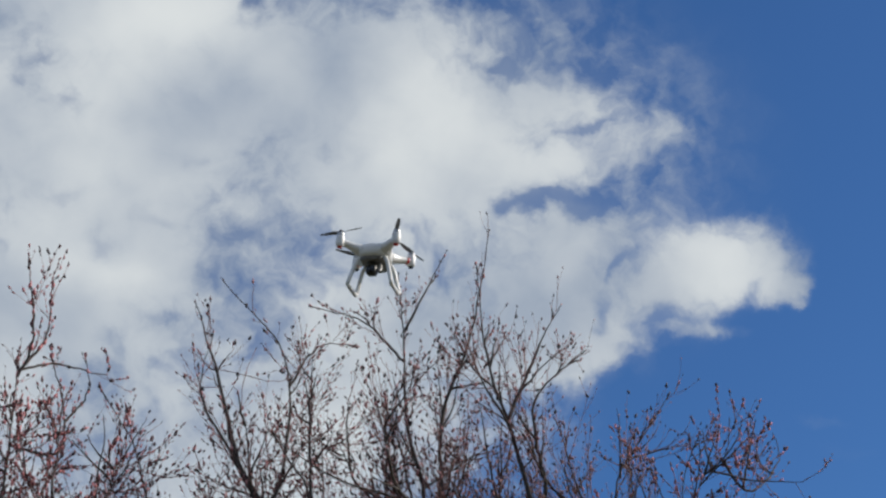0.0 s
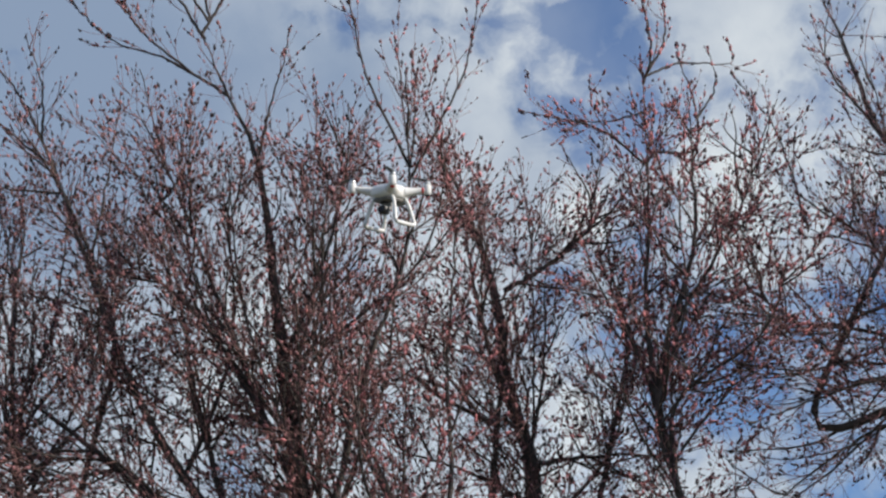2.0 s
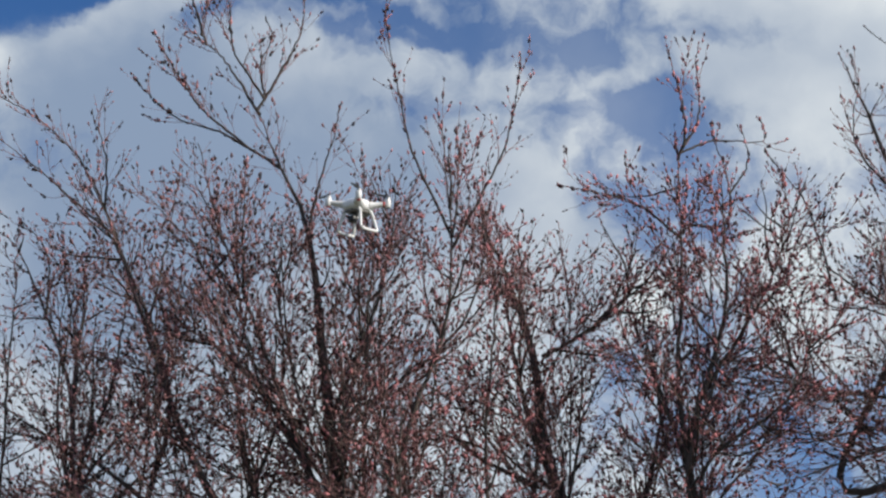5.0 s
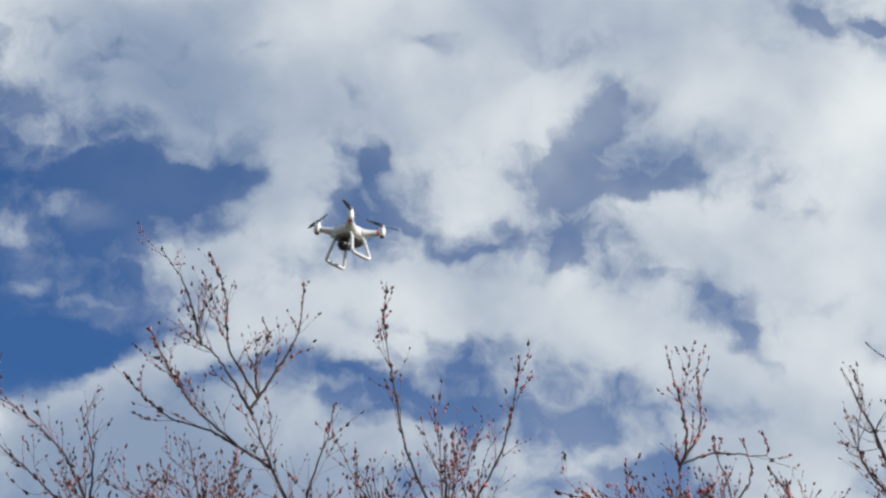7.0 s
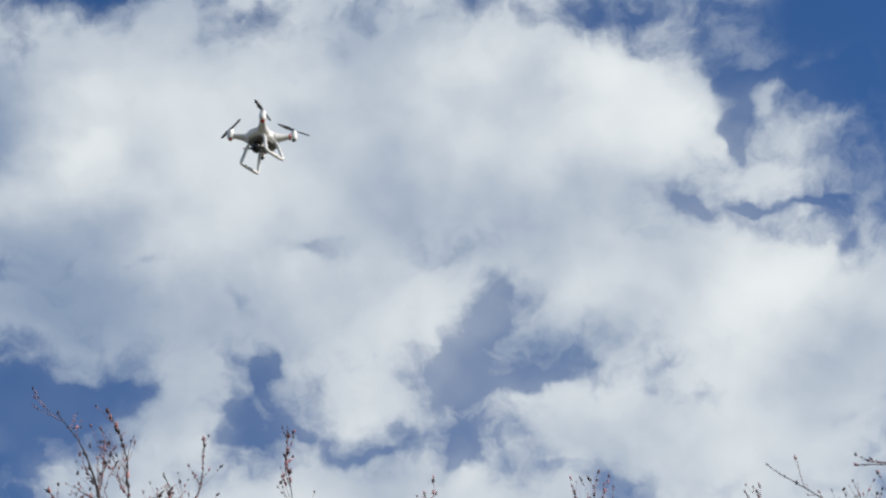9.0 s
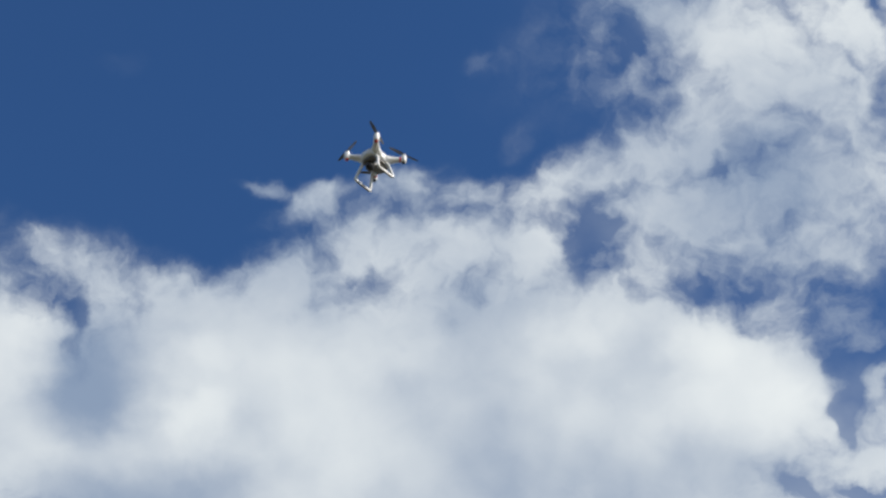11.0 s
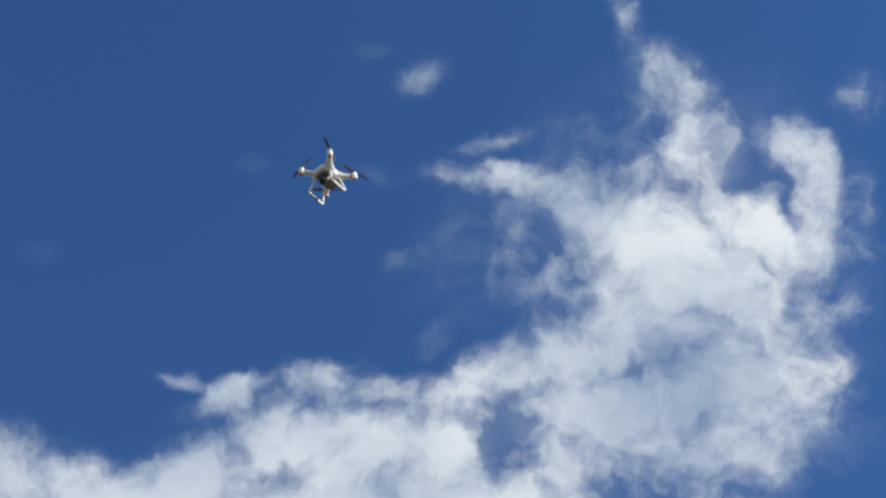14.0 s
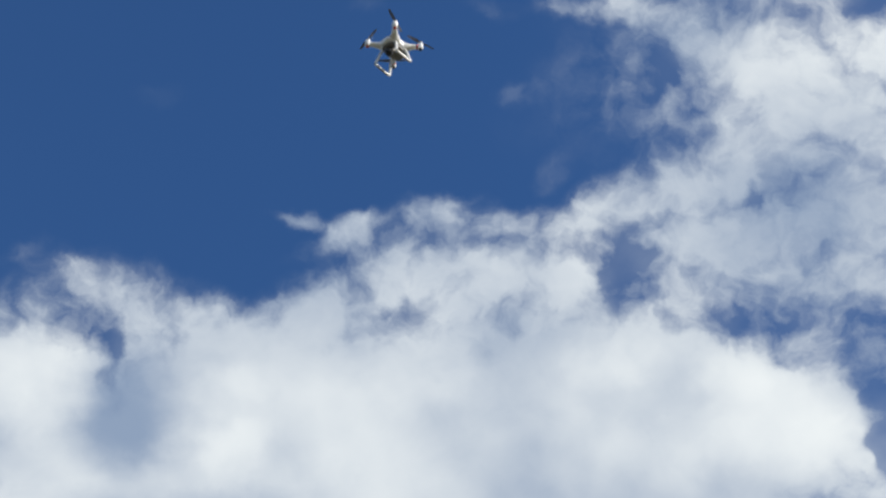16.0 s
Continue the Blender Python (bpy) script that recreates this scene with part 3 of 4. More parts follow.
def thin_out(rng, s, d, l):
    """Above the closed crown only few and short side shoots."""
    above = s[:, 2] - crown_top(s[:, 0])
    keep = rng.uniform(0, 1, len(s)) < np.clip(1.0 - 0.35 * above, 0.14, 1.0)
    l = l * np.clip(1.0 - 0.2 * above, 0.45, 1.0)
    # shoots that would stand out over the crown stay short
    end = s + d * l[:, None]
    l = l * np.clip(1.0 - 0.4 * (end[:, 2] - crown_top(end[:, 0]) - 0.3), 0.35, 1.0)
    return s[keep], d[keep], l[keep]


CROWD = {}


def even_out(rng, level, cell, most, s, d, l):
    """Where shoots already crowd, few more find light: thins them cell by cell."""
    keep = np.ones(len(s), bool)
    for i in rng.permutation(len(s)):
        key = (level, int(s[i, 0] // cell), int(s[i, 2] // cell))
        CROWD[key] = CROWD.get(key, 0) + 1
        keep[i] = rng.uniform() < math.exp(-max(0.0, CROWD[key] - most) / most)
    return s[keep], d[keep], l[keep]


def make_tree(seed, y, stems, label, dense=1.0, budding=1.0, floor=9.0, inner=7, reach=5.0, bud=None, fan=0.9):
    rng = np.random.default_rng(seed)
    lines = []
    firsts = []
    for r, pts in stems:
        p = np.array([(x, y, z) for x, z in pts])
        lines.append([r, p])
    # stems that do not spring from another one run down into the trunk
    for i, (r, p) in enumerate(lines):
        near = min((np.linalg.norm(q - p[0], axis=1).min() for j, (_, q0) in enumerate(lines) if j != i for q in [smooth_line(q0, 30)[0]]), default=9)
        if near > 0.45 or i == 0:
            firsts.append(i)
    bx = float(np.mean([lines[i][1][0][0] for i in firsts]))
    zf = min(lines[i][1][0][2] for i in firsts) * 0.62
    base = np.array([bx, y + 0.3, GROUND])
    thing = new("tree")
    thing.location = base
    thick = max(0.1, math.sqrt(sum(lines[i][0] ** 2 for i in firsts)) * 1.15)
    pts, _ = smooth_line([(0, 0, -0.1), (0.12, -0.1, (zf - GROUND) * 0.5), (0, -0.3, zf - GROUND)], 14)
    k = np.linspace(0, 1, 14)
    rad = thick * (1.5 - 0.45 * k + 0.6 * np.exp(-k * 9))
    v, f = tubes(pts[None], rad[None], 14)
    v += np.array([noise.noise(Vector(x) * 2.5) for x in v])[:, None] * 0.03
    raw("trunk", v, f, M_BARK, thing)
    fork = np.array([bx, y, zf])
    L1, lines_grown, shoots = [], [], []
    grown = []
    for i in firsts + [k for k in range(len(lines)) if k not in firsts]:
        r, p = lines[i]
        # each stem leans a little out of the common plane, and a side limb starts on the one that bears it
        lean = rng.normal(0, 0.9)
        p = p.copy()
        if i not in firsts:
            every = np.vstack(grown)
            root = every[np.argmin(np.hypot(every[:, 0] - p[0][0], every[:, 2] - p[0][2]))]
            p[:, 1] = root[1] + lean * np.linspace(0.05, 1, len(p))
            p = np.vstack([root[None], p[1:] if np.linalg.norm(p[0] - root) < 0.25 else p])
        else:
            p[:, 1] += lean * np.linspace(0.3, 1, len(p))
        if i in firsts:
            mid = p[0] * 0.6 + fork * 0.4 + np.array([(p[0][0] - bx) * 0.1, 0, -0.2])
            low = fork - np.array([0, 0, 0.5])
            whole = np.vstack([low[None], mid[None], p])
            r0 = r * (1.6 if r >= 0.08 else 1.35)
        else:
            whole, r0 = p, r
        line, length = smooth_line(whole, max(12, int(len(whole) * 6)))
        line += rng.normal(0, 0.012, line.shape)
        grown.append(line)
        if i in firsts:
            lines_grown.append(line)
        k = np.linspace(0, 1, len(line))
        rad = np.maximum(r0 * (1 - k) ** 0.95, 0.006) * (1.2 if r >= 0.036 else 1.0) + 0.004
        v, f = tubes((line - base)[None], rad[None], 8)
        raw("limb", v, f, M_BARK, thing)
        pick = line[line[:, 2] > floor]
        if len(pick) >= 4:
            (L1 if r >= 0.036 or len(lines) < 5 else shoots).append(smooth_line(pick, 16)[0])
        high = line[line[:, 2] > crown_top(line[:, 0]) + 0.3]
        if r >= 0.036 and len(high) >= 4:
            shoots.append(smooth_line(high, 16)[0])
    # inner boughs that spring from the main limbs and fill the crown between them
    hosts = [q for q in lines_grown if q[-1, 2] - q[0, 2] > 4.0]
    for i in range(inner if hosts else 0):
        host = hosts[rng.integers(len(hosts))]
        k0 = int(rng.uniform(0.12, 0.5) * len(host))
        start, tan = host[k0], host[k0 + 1] - host[k0]
        tan = tan / np.linalg.norm(tan)
        tx = bx + reach * (2 * (i + rng.uniform(0.0, 1.0)) / inner - 1)
        tx = 0.65 * tx + 0.35 * (start[0] + rng.normal(0, 1.5))
        tz = float(crown_top(tx)) - abs(rng.normal(0, 2.0)) - 0.1
        tz = max(tz, start[2] + 1.5)
        end = np.array([tx, y + rng.uniform(-2.4, 2.4), tz])
        far = np.linalg.norm(end - start)
        p1 = start + tan * far * 0.22 + (end - start) * np.array([0.18, 0.18, 0.08])
        p2 = start * 0.32 + end * 0.68 + np.array([(end[0] - start[0]) * 0.12, 0, -0.06 * far])
        line, _ = smooth_line([start, p1, p2, end], 26)
        line += np.cumsum(rng.normal(0, 0.022, line.shape), axis=0) * np.linspace(0, 1, 26)[:, None]
        k = np.linspace(0, 1, 26)
        v, f = tubes((line - base)[None], (rng.uniform(0.03, 0.06) * (1 - k) ** 0.8 + 0.008)[None], 7)
        raw("limb", v, f, M_BARK, thing)
        pick = line[line[:, 2] > floor]
        if len(pick) >= 4:
            L1.append(smooth_line(pick, 16)[0])
    L1 = np.array(L1)
    shoots = np.array(shoots) if shoots else L1[:0]
    # boughs, branches, twigs
    s, d, l = thin_out(rng, *sprout(rng, L1, 0.72 / dense, 1.2, 4.4, 0.9 * fan, 0.0, 0.7, fade=0.95))
    G = grow(rng, s, d, l, 16, 0.03, 0.085)
    s, d, l = thin_out(rng, *sprout(rng, np.vstack([L1, G]), 0.31 / dense, 0.5, 2.7, 0.84 * fan, 0.05, fade=0.9))
    s, d, l = even_out(rng, "branch", 0.8, 16, s, d, l)
    if len(shoots):
        more = sprout(rng, shoots, 0.42, 0.35, 1.6, 0.45, 0.05, fade=0.75)
        s, d, l = (np.concatenate(q) for q in zip((s, d, l), more))
    A = grow(rng, s, d, l, 7, np.interp(s[:, 2], (10, 14, 18), (-0.015, 0.03, 0.085)), 0.115)
    s, d, l = sprout(rng, np.vstack([smooth_rows(G, 7), A]), 0.225 / dense, 0.2, 1.0, 0.56 * fan, 0.10)
    s, d, l = even_out(rng, "twig", 0.5, 26, s, d, l)
    keep = rng.uniform(0, 1, len(s)) < np.interp(s[:, 2], (8, 12, 16), (0.55, 0.72, 0.9))
    s, d, l = s[keep], d[keep], l[keep]
    Bq = grow(rng, s, d, l, 4, np.interp(s[:, 2], (10, 14, 18), (0.0, 0.04, 0.10)), 0.10)
    v, f = tubes(G - base, np.linspace(0.027, 0.006, 16)[None] * rng.uniform(0.75, 1.25, (len(G), 1)), 6)
    tagged(raw("branch_work", v, f, M_BARK, thing), kind="stuff")
    vs, fs, off = [], [], 0
    for Q, r1, r2, sides in ((A, 0.0095, 0.0042, 4), (Bq, 0.0050, 0.0032, 3)):
        rad = np.linspace(r1, r2, Q.shape[1])[None] * rng.uniform(0.75, 1.25, (len(Q), 1))
        v, f = tubes(Q - base, rad, sides)
        vs.append(v)
        fs.append(f + off)
        off += len(v)
    tagged(raw("twig_work", np.vstack(vs), np.vstack(fs), M_TWIG, thing), kind="stuff")
    vs, fs, off = [], [], 0
    for Q, sp, size in ((Bq, 0.25, 0.092), (A, 0.32, 0.104), (shoots, 0.25, 0.13)):
        if not len(Q):
            continue
        v, f = buds_on(rng, Q - base, sp / budding, size)
        vs.append(v)
        fs.append(f + off)
        off += len(v)
    tagged(raw("bud_cover", np.vstack(vs), np.vstack(fs), bud or M_BUD, thing), "small red and brown spring buds", kind="stuff")
    return tagged(thing, label, "tree", group="bare budding trees")


TREES = [
    dict(y=23.0, stems=[
        (0.130, [(-1.38, 9.88), (-1.79, 11.91), (-2.27, 15.48), (-2.65, 17.99), (-3.35, 19.55), (-3.78, 20.62)]),
        (0.035, [(-3.79, 20.82), (-4.61, 22.13), (-5.17, 22.87), (-5.61, 23.48)]),
        (0.028, [(-5.17, 22.87), (-5.42, 23.56), (-5.75, 24.48), (-6.39, 25.43)]),
        (0.033, [(-3.77, 20.89), (-3.43, 21.69), (-2.99, 22.89), (-2.96, 24.20)]),
        (0.033, [(-3.44, 19.40), (-4.63, 20.38), (-5.81, 20.94), (-6.79, 22.03)]),
        (0.026, [(-4.09, 19.81), (-5.23, 20.87), (-6.09, 22.19)]),
        (0.026, [(-3.84, 21.03), (-4.36, 21.83), (-4.45, 22.65), (-4.81, 23.33)]),
        (0.024, [(-3.71, 21.03), (-3.83, 21.99), (-3.60, 22.58), (-3.80, 23.11)]),
        (0.030, [(-2.75, 17.90), (-2.43, 18.99), (-2.15, 19.98), (-1.99, 20.69)]),
        (0.100, [(-2.37, 9.88), (-3.85, 11.45), (-5.07, 13.55), (-6.12, 16.22), (-7.07, 18.51), (-7.61, 19.55)]),
        (0.080, [(-2.04, 9.88), (-4.52, 11.22), (-6.51, 12.84), (-8.29, 13.90), (-9.50, 14.74)]),
        (0.040, [(-3.95, 11.05), (-5.56, 12.02), (-7.13, 11.91), (-8.54, 11.22), (-9.17, 10.65)]),
        (0.040, [(-3.38, 10.55), (-4.72, 10.77), (-5.82, 10.43), (-7.12, 10.04)]),
        (0.037, [(-4.99, 11.91), (-6.43, 11.45), (-7.86, 11.10), (-9.12, 10.09)]),
        (0.055, [(-2.93, 10.32), (-3.68, 12.84), (-4.09, 14.99), (-4.52, 17.10), (-4.69, 18.64)]),
        (0.045, [(-3.85, 11.45), (-3.18, 13.55), (-3.06, 15.48), (-3.47, 17.48)]),
        (0.055, [(-2.20, 12.22), (-3.02, 14.22), (-3.88, 16.32), (-4.66, 18.38), (-5.03, 19.78)]),
        (0.050, [(-2.36, 12.88), (-3.61, 14.65), (-4.70, 15.65), (-5.74, 16.17)]),
        (0.045, [(-2.10, 13.59), (-1.36, 15.54), (-0.86, 17.44), (-0.79, 18.99)]),
    ]),
    dict(y=22.4, stems=[
        (0.060, [(-1.14, 9.76), (-0.72, 12.11), (-0.28, 13.84), (0.29, 15.52), (0.41, 17.36), (0.19, 20.05)]),
        (0.030, [(0.45, 17.39), (0.56, 19.00), (0.53, 20.67)]),
        (0.030, [(0.34, 17.39), (-0.44, 19.27), (-0.78, 20.66), (-1.09, 22.11)]),
        (0.030, [(0.50, 17.26), (1.02, 18.33), (1.58, 19.56), (1.85, 21.41)]),
        (0.060, [(0.59, 9.77), (-0.72, 12.22), (-1.51, 13.84), (-2.10, 14.91)]),
        (0.060, [(-1.36, 10.09), (-2.50, 12.68), (-3.85, 12.91), (-5.00, 13.84)]),
    ]),
    dict(y=24.6, stems=[
        (0.140, [(2.72, 10.19), (3.00, 12.08), (2.52, 14.03), (2.32, 16.05), (1.69, 18.14), (1.21, 19.35), (1.03, 20.58)]),
        (0.090, [(2.03, 10.19), (2.19, 12.32), (2.48, 14.78), (2.44, 15.79)]),
        (0.070, [(3.87, 10.19), (4.75, 13.29), (5.06, 15.03), (4.60, 16.96), (5.13, 17.88)]),
        (0.050, [(3.01, 12.26), (4.78, 12.68), (5.96, 12.74)]),
        (0.050, [(2.20, 13.04), (0.91, 13.66), (-0.04, 14.78)]),
        (0.050, [(2.32, 15.79), (3.24, 16.31), (4.37, 17.35), (4.65, 18.28)]),
        (0.045, [(3.76, 10.19), (4.23, 10.54), (5.06, 11.13), (5.67, 11.60)]),
        (0.040, [(2.75, 11.36), (1.60, 12.07), (0.31, 12.43), (-0.52, 13.04)]),
        (0.040, [(2.73, 10.65), (1.12, 11.00), (0.19, 10.77)]),
    ]),
    dict(y=22.8, stems=[
        (0.075, [(6.13, 9.85), (5.61, 11.53), (5.37, 13.26), (5.25, 15.05), (5.45, 17.91), (5.45, 20.52)]),
        (0.030, [(5.60, 20.23), (5.61, 20.95), (5.23, 22.56)]),
        (0.028, [(5.62, 20.38), (5.96, 21.24), (5.96, 22.56)]),
        (0.030, [(6.50, 18.71), (6.61, 20.24), (6.49, 21.24), (6.57, 22.05)]),
        (0.026, [(5.62, 20.23), (6.33, 20.81), (7.48, 20.96), (7.51, 21.69)]),
        (0.024, [(5.55, 19.53), (4.90, 19.80), (3.79, 20.21)]),
        (0.024, [(5.47, 18.30), (4.36, 18.90), (2.70, 19.09)]),
        (0.024, [(6.58, 19.54), (7.12, 20.39), (7.03, 21.39)]),
        (0.060, [(5.37, 13.26), (5.65, 14.45), (6.23, 16.28), (6.30, 17.91), (6.28, 19.72)]),
        (0.042, [(5.49, 14.52), (6.67, 16.13), (7.56, 17.78), (7.87, 19.28)]),
    ]),
    dict(y=22.0, stems=[
        (0.120, [(11.99, 12.77), (12.02, 15.65), (11.48, 17.38), (10.40, 19.12), (10.00, 20.99), (9.35, 23.19)]),
        (0.090, [(11.63, 12.75), (10.90, 15.57), (10.17, 16.51), (8.94, 17.17)]),
        (0.080, [(8.38, 12.55), (10.08, 16.01), (10.94, 17.59), (11.59, 20.04), (11.51, 22.41), (10.04, 24.00)]),
        (0.050, [(11.36, 13.79), (10.45, 14.32), (9.41, 14.55), (8.12, 14.76), (6.86, 15.28)]),
        (0.050, [(11.50, 12.90), (9.80, 13.30), (8.20, 12.80), (6.80, 12.20)]),
        (0.045, [(11.40, 12.80), (9.60, 12.40), (8.20, 11.50), (7.00, 10.60)]),
        (0.040, [(9.20, 13.70), (8.40, 14.60), (7.30, 15.60), (6.60, 16.90)]),
        (0.030, [(9.00, 17.30), (8.60, 19.84), (7.90, 21.67)]),
        (0.030, [(10.20, 19.20), (9.40, 20.54), (9.57, 22.12)]),
        (0.030, [(11.57, 21.42), (12.45, 22.80), (13.55, 23.20)]),
        (0.040, [(10.90, 15.57), (9.06, 14.71), (7.31, 14.71), (5.93, 14.97)]),
        (0.037, [(11.55, 13.15), (10.52, 13.61), (9.24, 13.71), (7.84, 13.44), (6.70, 13.49)]),
    ]),
    dict(y=21.5, stems=[
        (0.060, [(14.03, 18.50), (13.61, 20.03), (13.51, 22.28), (13.36, 23.73)]),
        (0.060, [(14.52, 18.59), (14.58, 20.52), (15.39, 22.74), (16.03, 25.84)]),
        (0.030, [(13.47, 21.54), (12.78, 22.68), (11.66, 23.06)]),
        (0.030, [(13.56, 22.29), (14.09, 23.62), (14.33, 24.29)]),
    ]),
    dict(y=20.6, stems=[
        (0.070, [(16.11, 18.52), (15.63, 20.05), (15.13, 21.48), (14.87, 23.78)]),
        (0.045, [(16.54, 18.60), (16.17, 20.58), (17.39, 22.01)]),
        (0.040, [(18.33, 18.94), (18.90, 20.17), (19.66, 21.42)]),
        (0.040, [(15.78, 20.08), (16.50, 22.24), (17.02, 23.27)]),
    ]),
    dict(y=18.5, stems=[
        (0.030, [(18.97, 18.19), (19.69, 19.13), (19.76, 19.96)]),
        (0.030, [(20.27, 18.43), (21.35, 19.46), (21.45, 20.25)]),
        (0.025, [(18.45, 18.09), (18.41, 19.00)]),
        (0.025, [(20.11, 18.40), (20.31, 19.94)]),
    ]),
    dict(y=23.5, stems=[
        (0.050, [(-5.51, 14.70), (-6.74, 17.82), (-7.83, 20.04), (-8.98, 21.18), (-9.88, 21.69)]),
        (0.050, [(-7.65, 14.68), (-8.33, 16.47), (-9.28, 18.34), (-9.98, 18.89)]),
        (0.028, [(-6.89, 18.09), (-8.41, 19.46), (-9.66, 20.37)]),
        (0.028, [(-7.28, 18.91), (-7.26, 20.04), (-7.61, 21.05)]),
        (0.028, [(-8.30, 16.60), (-8.51, 18.07), (-9.22, 18.89)]),
        (0.028, [(-5.95, 16.20), (-5.80, 18.37), (-5.67, 20.06)]),
    ]),
    dict(y=24.0, stems=[
        (0.070, [(-8.22, 10.06), (-8.84, 12.15), (-10.14, 13.84), (-11.03, 17.11)]),
        (0.060, [(-8.68, 10.05), (-10.16, 11.44), (-11.27, 13.35)]),
    ]),
]
TREE_LABELS = [
    "tall many-stemmed bare tree with red spring buds",
    "slender bare tree with a reddish upright top shoot",
    "thick-trunked bare tree with dense budding twigs",
    "twin-stemmed bare tree with bright red bud clusters",
    "wide bare tree with arching grey limbs and few buds",
    "bare tree with thin upright leader shoots and few buds",
    "bare tree with forked grey limbs and dark buds",
    "low red-budded sapling standing apart from the others",
    "bare tree with leaning shoots and sparse dark buds",
    "bare spreading tree at the end of the row",
]
for i, spec in enumerate(TREES):
    make_tree(40 + i, spec["y"], spec["stems"], TREE_LABELS[i], dense=(1.0, 0.95, 1.0, 0.95, 0.93, 0.92, 0.85, 0.5, 0.85, 0.72)[i],
              budding=(1.1, 1.4, 1.0, 1.9, 0.7, 0.5, 0.4, 1.8, 1.0, 0.9)[i], floor=(6.5, 7, 6.5, 8, 8, 10, 10, 14, 9, 6.5)[i],
              inner=(9, 4, 6, 3, 7, 6, 4, 0, 6, 4)[i], fan=0.62 if i in (5, 6) else 0.88, bud=M_BUD_RED if i in (1, 3, 7) else None, reach=(4.5, 3, 4.0, 2.5, 4.0, 3.8, 3.2, 0, 3.0, 4.5)[i])


# ---- quadcopter ----
def lathe(profile, steps=20):
    """A turned body round z from (radius, height) pairs."""
    bm = bmesh.new()
    rows = [[bm.verts.new((r * math.cos(i * math.tau / steps), r * math.sin(i * math.tau / steps), z)) for i in range(steps)] for r, z in profile]
    for a, b in zip(rows, rows[1:]):
        for i in range(steps):
            j = (i + 1) % steps
            bm.faces.new((a[i], a[j], b[j], b[i]))
    bm.faces.new(rows[0][::-1])
    bm.faces.new(rows[-1])
    return bm


def loft(sections, steps=16):
    """A closed skin over oval sections: (centre, across, half width, half height, power)."""
    bm = bmesh.new()
    rows = []
    for c, across, a, b, power in sections:
        c, across = Vector(c), Vector(across)
        row = []
        for i in range(steps):
            t = i * math.tau / steps
            cs, sn = math.cos(t), math.sin(t)
            x = math.copysign(abs(cs) ** (2 / power), cs) * a
            z = math.copysign(abs(sn) ** (2 / power), sn) * b
            row.append(bm.verts.new(c + across * x + Vector((0, 0, z))))
        rows.append(row)
    for a, b in zip(rows, rows[1:]):
        for i in range(steps):
            j = (i + 1) % steps
            bm.faces.new((a[i], a[j], b[j], b[i]))
    bm.faces.new(rows[0][::-1])
    bm.faces.new(rows[-1])
    bmesh.ops.recalc_face_normals(bm, faces=bm.faces)
    return bm


def bar(points, radius, sides=8, flat=1.0):
    line, _ = smooth_line(points, len(points) * 5)
    v, f = tubes(line[None], np.full((1, len(line)), radius), sides)
    bm = bmesh.new()
    vs = [bm.verts.new(x) for x in v]
    for q in f:
        bm.faces.new([vs[i] for i in q])
    bm.faces.new(vs[:sides][::-1])
    bm.faces.new(vs[-sides:])
    return bm


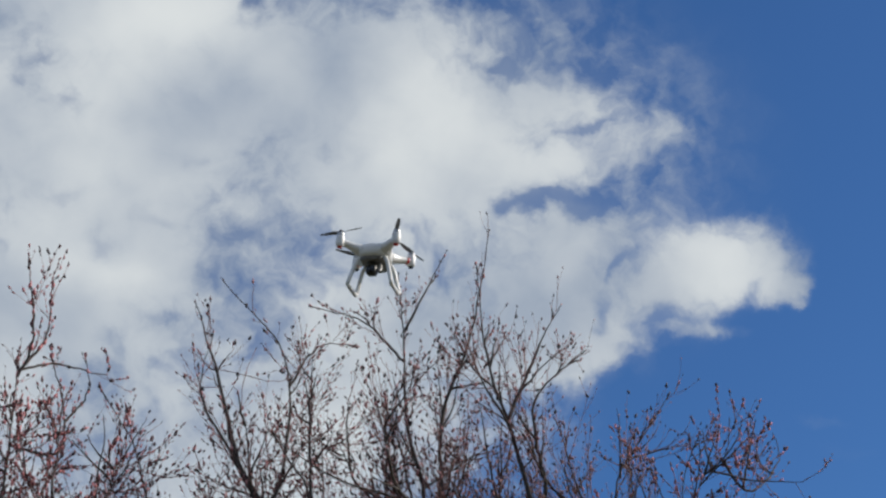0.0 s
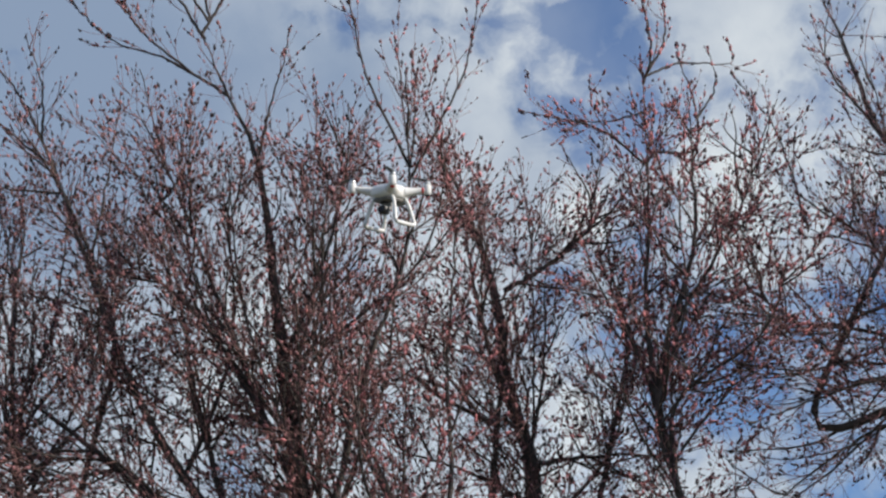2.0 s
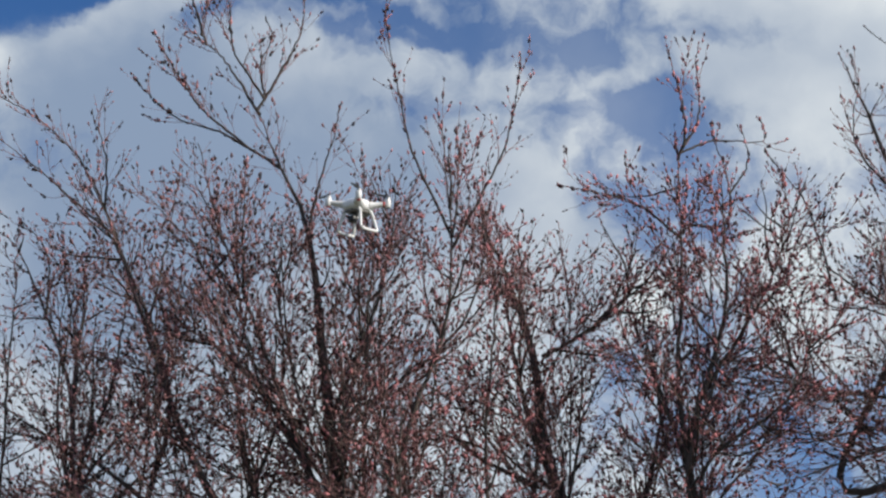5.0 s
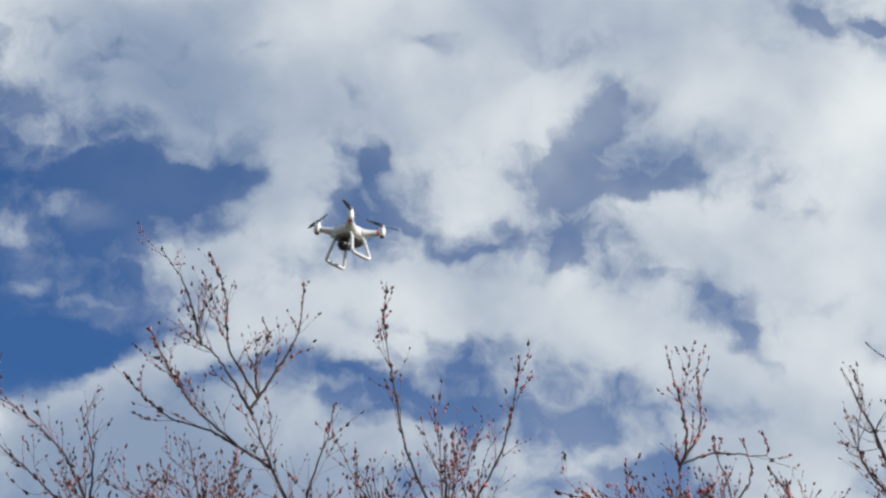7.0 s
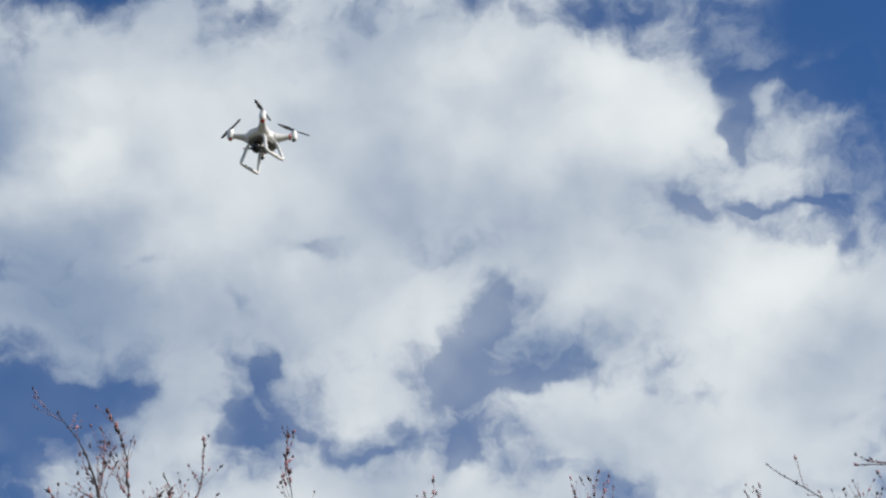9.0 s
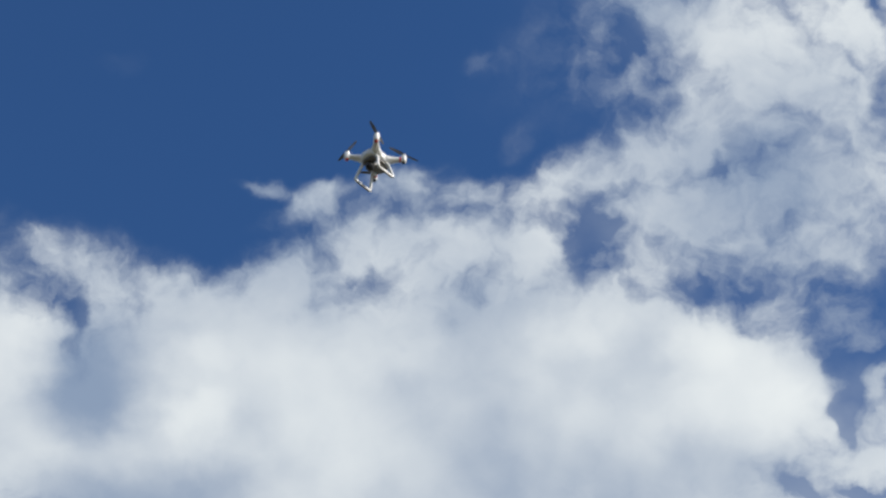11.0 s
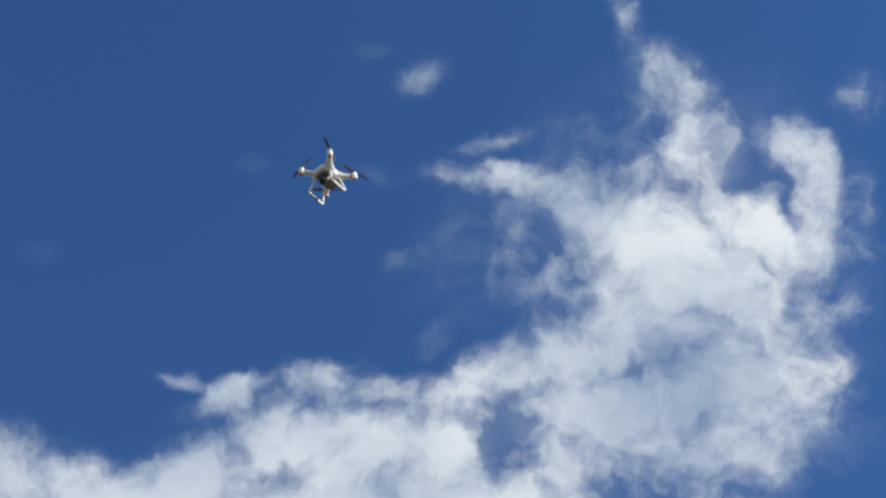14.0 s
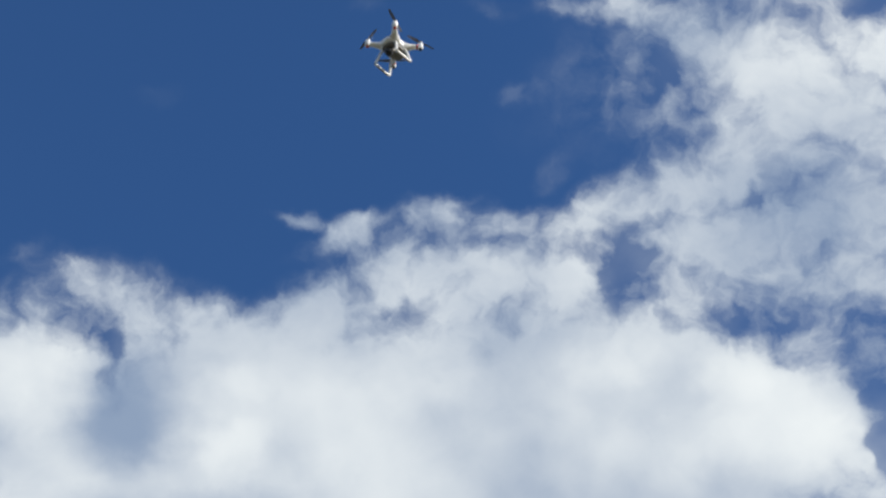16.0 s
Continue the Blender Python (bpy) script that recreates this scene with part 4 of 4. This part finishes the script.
def make_drone():
    S = DRONE_SPAN / 0.35                     # motor to motor across the diagonal
    drone = new("quadcopter_drone")
    drone.matrix_world = pose(*DRONE_PLACE, DRONE_LEAN) @ pose(0, 0, 0, 0, 0, DRONE_TURN) @ Matrix.Diagonal((S, S, S, 1))
    tagged(drone, "white plastic quadcopter drone hovering in the air", "drone")
    # shell: front is +x; flattened hull that swells towards the arms
    secs = []
    for x, w, h, z in ((-0.098, 0.02, 0.014, 0.0), (-0.09, 0.045, 0.026, 0.001), (-0.06, 0.066, 0.036, 0.003), (-0.02, 0.074, 0.042, 0.006), (0.03, 0.072, 0.041, 0.006), (0.065, 0.06, 0.034, 0.003), (0.088, 0.042, 0.024, 0.0), (0.096, 0.02, 0.012, -0.002)):
        secs.append(((x, 0, z), (0, 1, 0), w, h, 2.6))
    part("body_shell", loft(secs, 28), M_SHELL, drone)
    # added plate: the hull's shaded underside, put in as a darker colour
    secs = [((x, 0, -0.032), (0, 1, 0), w, 0.012, 3.0) for x, w in ((-0.078, 0.025), (-0.07, 0.048), (0.0, 0.058), (0.066, 0.048), (0.076, 0.025))]
    part("belly_shade_plate", loft(secs, 20), M_BELLY_SHADE, drone, "added underside plate, coloured dark for the shade there")
    for n, (sx, sy) in enumerate(((1, 1), (1, -1), (-1, -1), (-1, 1))):
        d = Vector((sx, sy, 0)).normalized()
        across = Vector((-d.y, d.x, 0))
        secs = [(d * r + Vector((0, 0, z)), across, w, h, 2.2) for r, z, w, h in ((0.045, 0.004, 0.05, 0.032), (0.075, 0.008, 0.038, 0.026), (0.105, 0.014, 0.024, 0.019), (0.14, 0.02, 0.0175, 0.015), (0.165, 0.023, 0.016, 0.014), (0.186, 0.024, 0.015, 0.012))]
        arm = part("arm", loft(secs, 16), M_SHELL, drone)
        if sx < 0:
            secs = [(d * r + Vector((0, 0, 0.0215)), across, 0.0182, 0.0155, 2.2) for r in (0.148, 0.158)]
            part("stripe", loft(secs, 16), M_RED, arm, "red tape stripe")
        m = d * 0.175
        at = Matrix.Translation(m)
        bm = lathe([(0.013, 0.0), (0.0175, 0.004), (0.019, 0.016), (0.019, 0.044), (0.017, 0.049)], 20)
        bm.transform(at)
        part("motor_pod", bm, M_SHELL, arm)
        bm = lathe([(0.014, 0.049), (0.016, 0.051), (0.016, 0.060), (0.012, 0.064), (0.004, 0.066)], 20)
        bm.transform(at)
        part("motor", bm, M_STEEL, arm, "brushed metal motor bell")
        bm = lathe([(0.004, -0.008), (0.010, -0.006), (0.012, 0.001)], 12)
        bm.transform(at)
        part("light_lens", bm, M_RED if sx > 0 else M_GLASS, arm)
        # two-bladed propeller at rest
        bm = bmesh.new()
        for flip in (0, math.pi):
            rows = []
            for r, c, tw in ((0.004, 0.006, 0.1), (0.02, 0.009, 0.42), (0.035, 0.0105, 0.36), (0.06, 0.0095, 0.26), (0.085, 0.0075, 0.18), (0.102, 0.005, 0.14), (0.106, 0.002, 0.12)):
                row = []
                for e, hgt in ((-1, 0), (0, 0.0016), (1, 0), (0, -0.0012)):
                    p = Vector((r, e * c * math.cos(tw), e * c * math.sin(tw) + hgt + 0.0035 * r / 0.12))
                    row.append(bm.verts.new(Matrix.Rotation(flip, 3, "Z") @ p))
                rows.append(row)
            for a, b in zip(rows, rows[1:]):
                for i in range(4):
                    bm.faces.new((a[i], a[(i + 1) % 4], b[(i + 1) % 4], b[i]))
            bm.faces.new(rows[0][::-1])
            bm.faces.new(rows[-1])
        cap = lathe([(0.011, -0.003), (0.011, 0.004), (0.006, 0.009), (0.002, 0.010)], 14)
        me = bpy.data.meshes.new("cap")
        cap.to_mesh(me)
        cap.free()
        bm.from_mesh(me)
        bpy.data.meshes.remove(me)
        bmesh.ops.recalc_face_normals(bm, faces=bm.faces)
        bm.transform(at @ Matrix.Translation((0, 0, 0.068)) @ Matrix.Rotation(radians((20, 75, 130, -15)[n]), 4, "Z"))
        part("propeller", bm, M_BLADE, drone, "dark two-bladed propeller at rest", smooth=False)
    # battery in the tail with its round button, and cooling slits along the nose
    secs = [((x, 0, 0.004), (0, 1, 0), w, h, 3.2) for x, w, h in ((-0.104, 0.026, 0.014), (-0.100, 0.033, 0.019), (-0.085, 0.036, 0.022), (-0.07, 0.036, 0.022))]
    battery = part("battery", loft(secs, 20), M_BELLY, drone, "grey battery block in the tail")
    bm = lathe([(0.007, 0.0), (0.007, 0.002), (0.005, 0.003)], 14)
    bm.transform(Matrix.Translation((-0.104, 0, 0.004)) @ Matrix.Rotation(radians(-90), 4, "Y"))
    part("button", bm, M_STEEL, battery)
    for k in range(5):
        y = -0.02 + 0.01 * k
        part("vent_slit", bar([(0.062, y, -0.034), (0.07, y, -0.031), (0.078, y, -0.027)], 0.0022, 6), M_DARK, drone)
    # landing gear: two hoops with a level skid
    for s in (1, -1):
        y0, y1 = 0.052 * s, 0.095 * s
        hoop = part("landing_leg", bar([(0.045, y0, -0.018), (0.05, 0.07 * s, -0.05), (0.062, 0.088 * s, -0.115), (0.066, y1, -0.142), (0.058, y1, -0.150), (0.0, y1, -0.151), (-0.058, y1, -0.150), (-0.066, y1, -0.142), (-0.062, 0.088 * s, -0.115), (-0.05, 0.07 * s, -0.05), (-0.045, y0, -0.018)], 0.009, 10), M_SHELL, drone, "white landing leg hoop")
        part("skid_pad", bar([(-0.05, y1, -0.156), (0, y1, -0.157), (0.05, y1, -0.156)], 0.006, 8), M_BELLY, hoop, "grey rubber skid pad")
    # gimbal and camera slung under the nose
    gimbal = part("gimbal", bar([(0.03, 0.0, -0.035), (0.026, 0.03, -0.05), (0.03, 0.034, -0.075), (0.045, 0.03, -0.082)], 0.008, 8), M_BELLY, drone, "grey gimbal arm")
    bm = lathe([(0.02, -0.05), (0.028, -0.047), (0.028, -0.036), (0.024, -0.032)], 18)
    bm.transform(Matrix.Translation((0.03, 0, 0)))
    part("damper_plate", bm, M_DARK, gimbal)
    secs = [((0.02, 0, -0.082), (0, 1, 0), 0.016, 0.016, 4), ((0.026, 0, -0.082), (0, 1, 0), 0.023, 0.021, 4), ((0.056, 0, -0.082), (0, 1, 0), 0.023, 0.021, 4), ((0.061, 0, -0.082), (0, 1, 0), 0.018, 0.017, 4)]
    cam_body = part("camera_body", loft(secs, 20), M_DARK, drone, "black camera body")
    bm = lathe([(0.015, 0.0), (0.015, 0.012), (0.013, 0.014), (0.012, 0.011)], 20)
    bm.transform(Matrix.Translation((0.06, 0, -0.082)) @ Matrix.Rotation(radians(90), 4, "Y"))
    part("lens_barrel", bm, M_GLASS, cam_body, "glossy black lens")


make_drone()
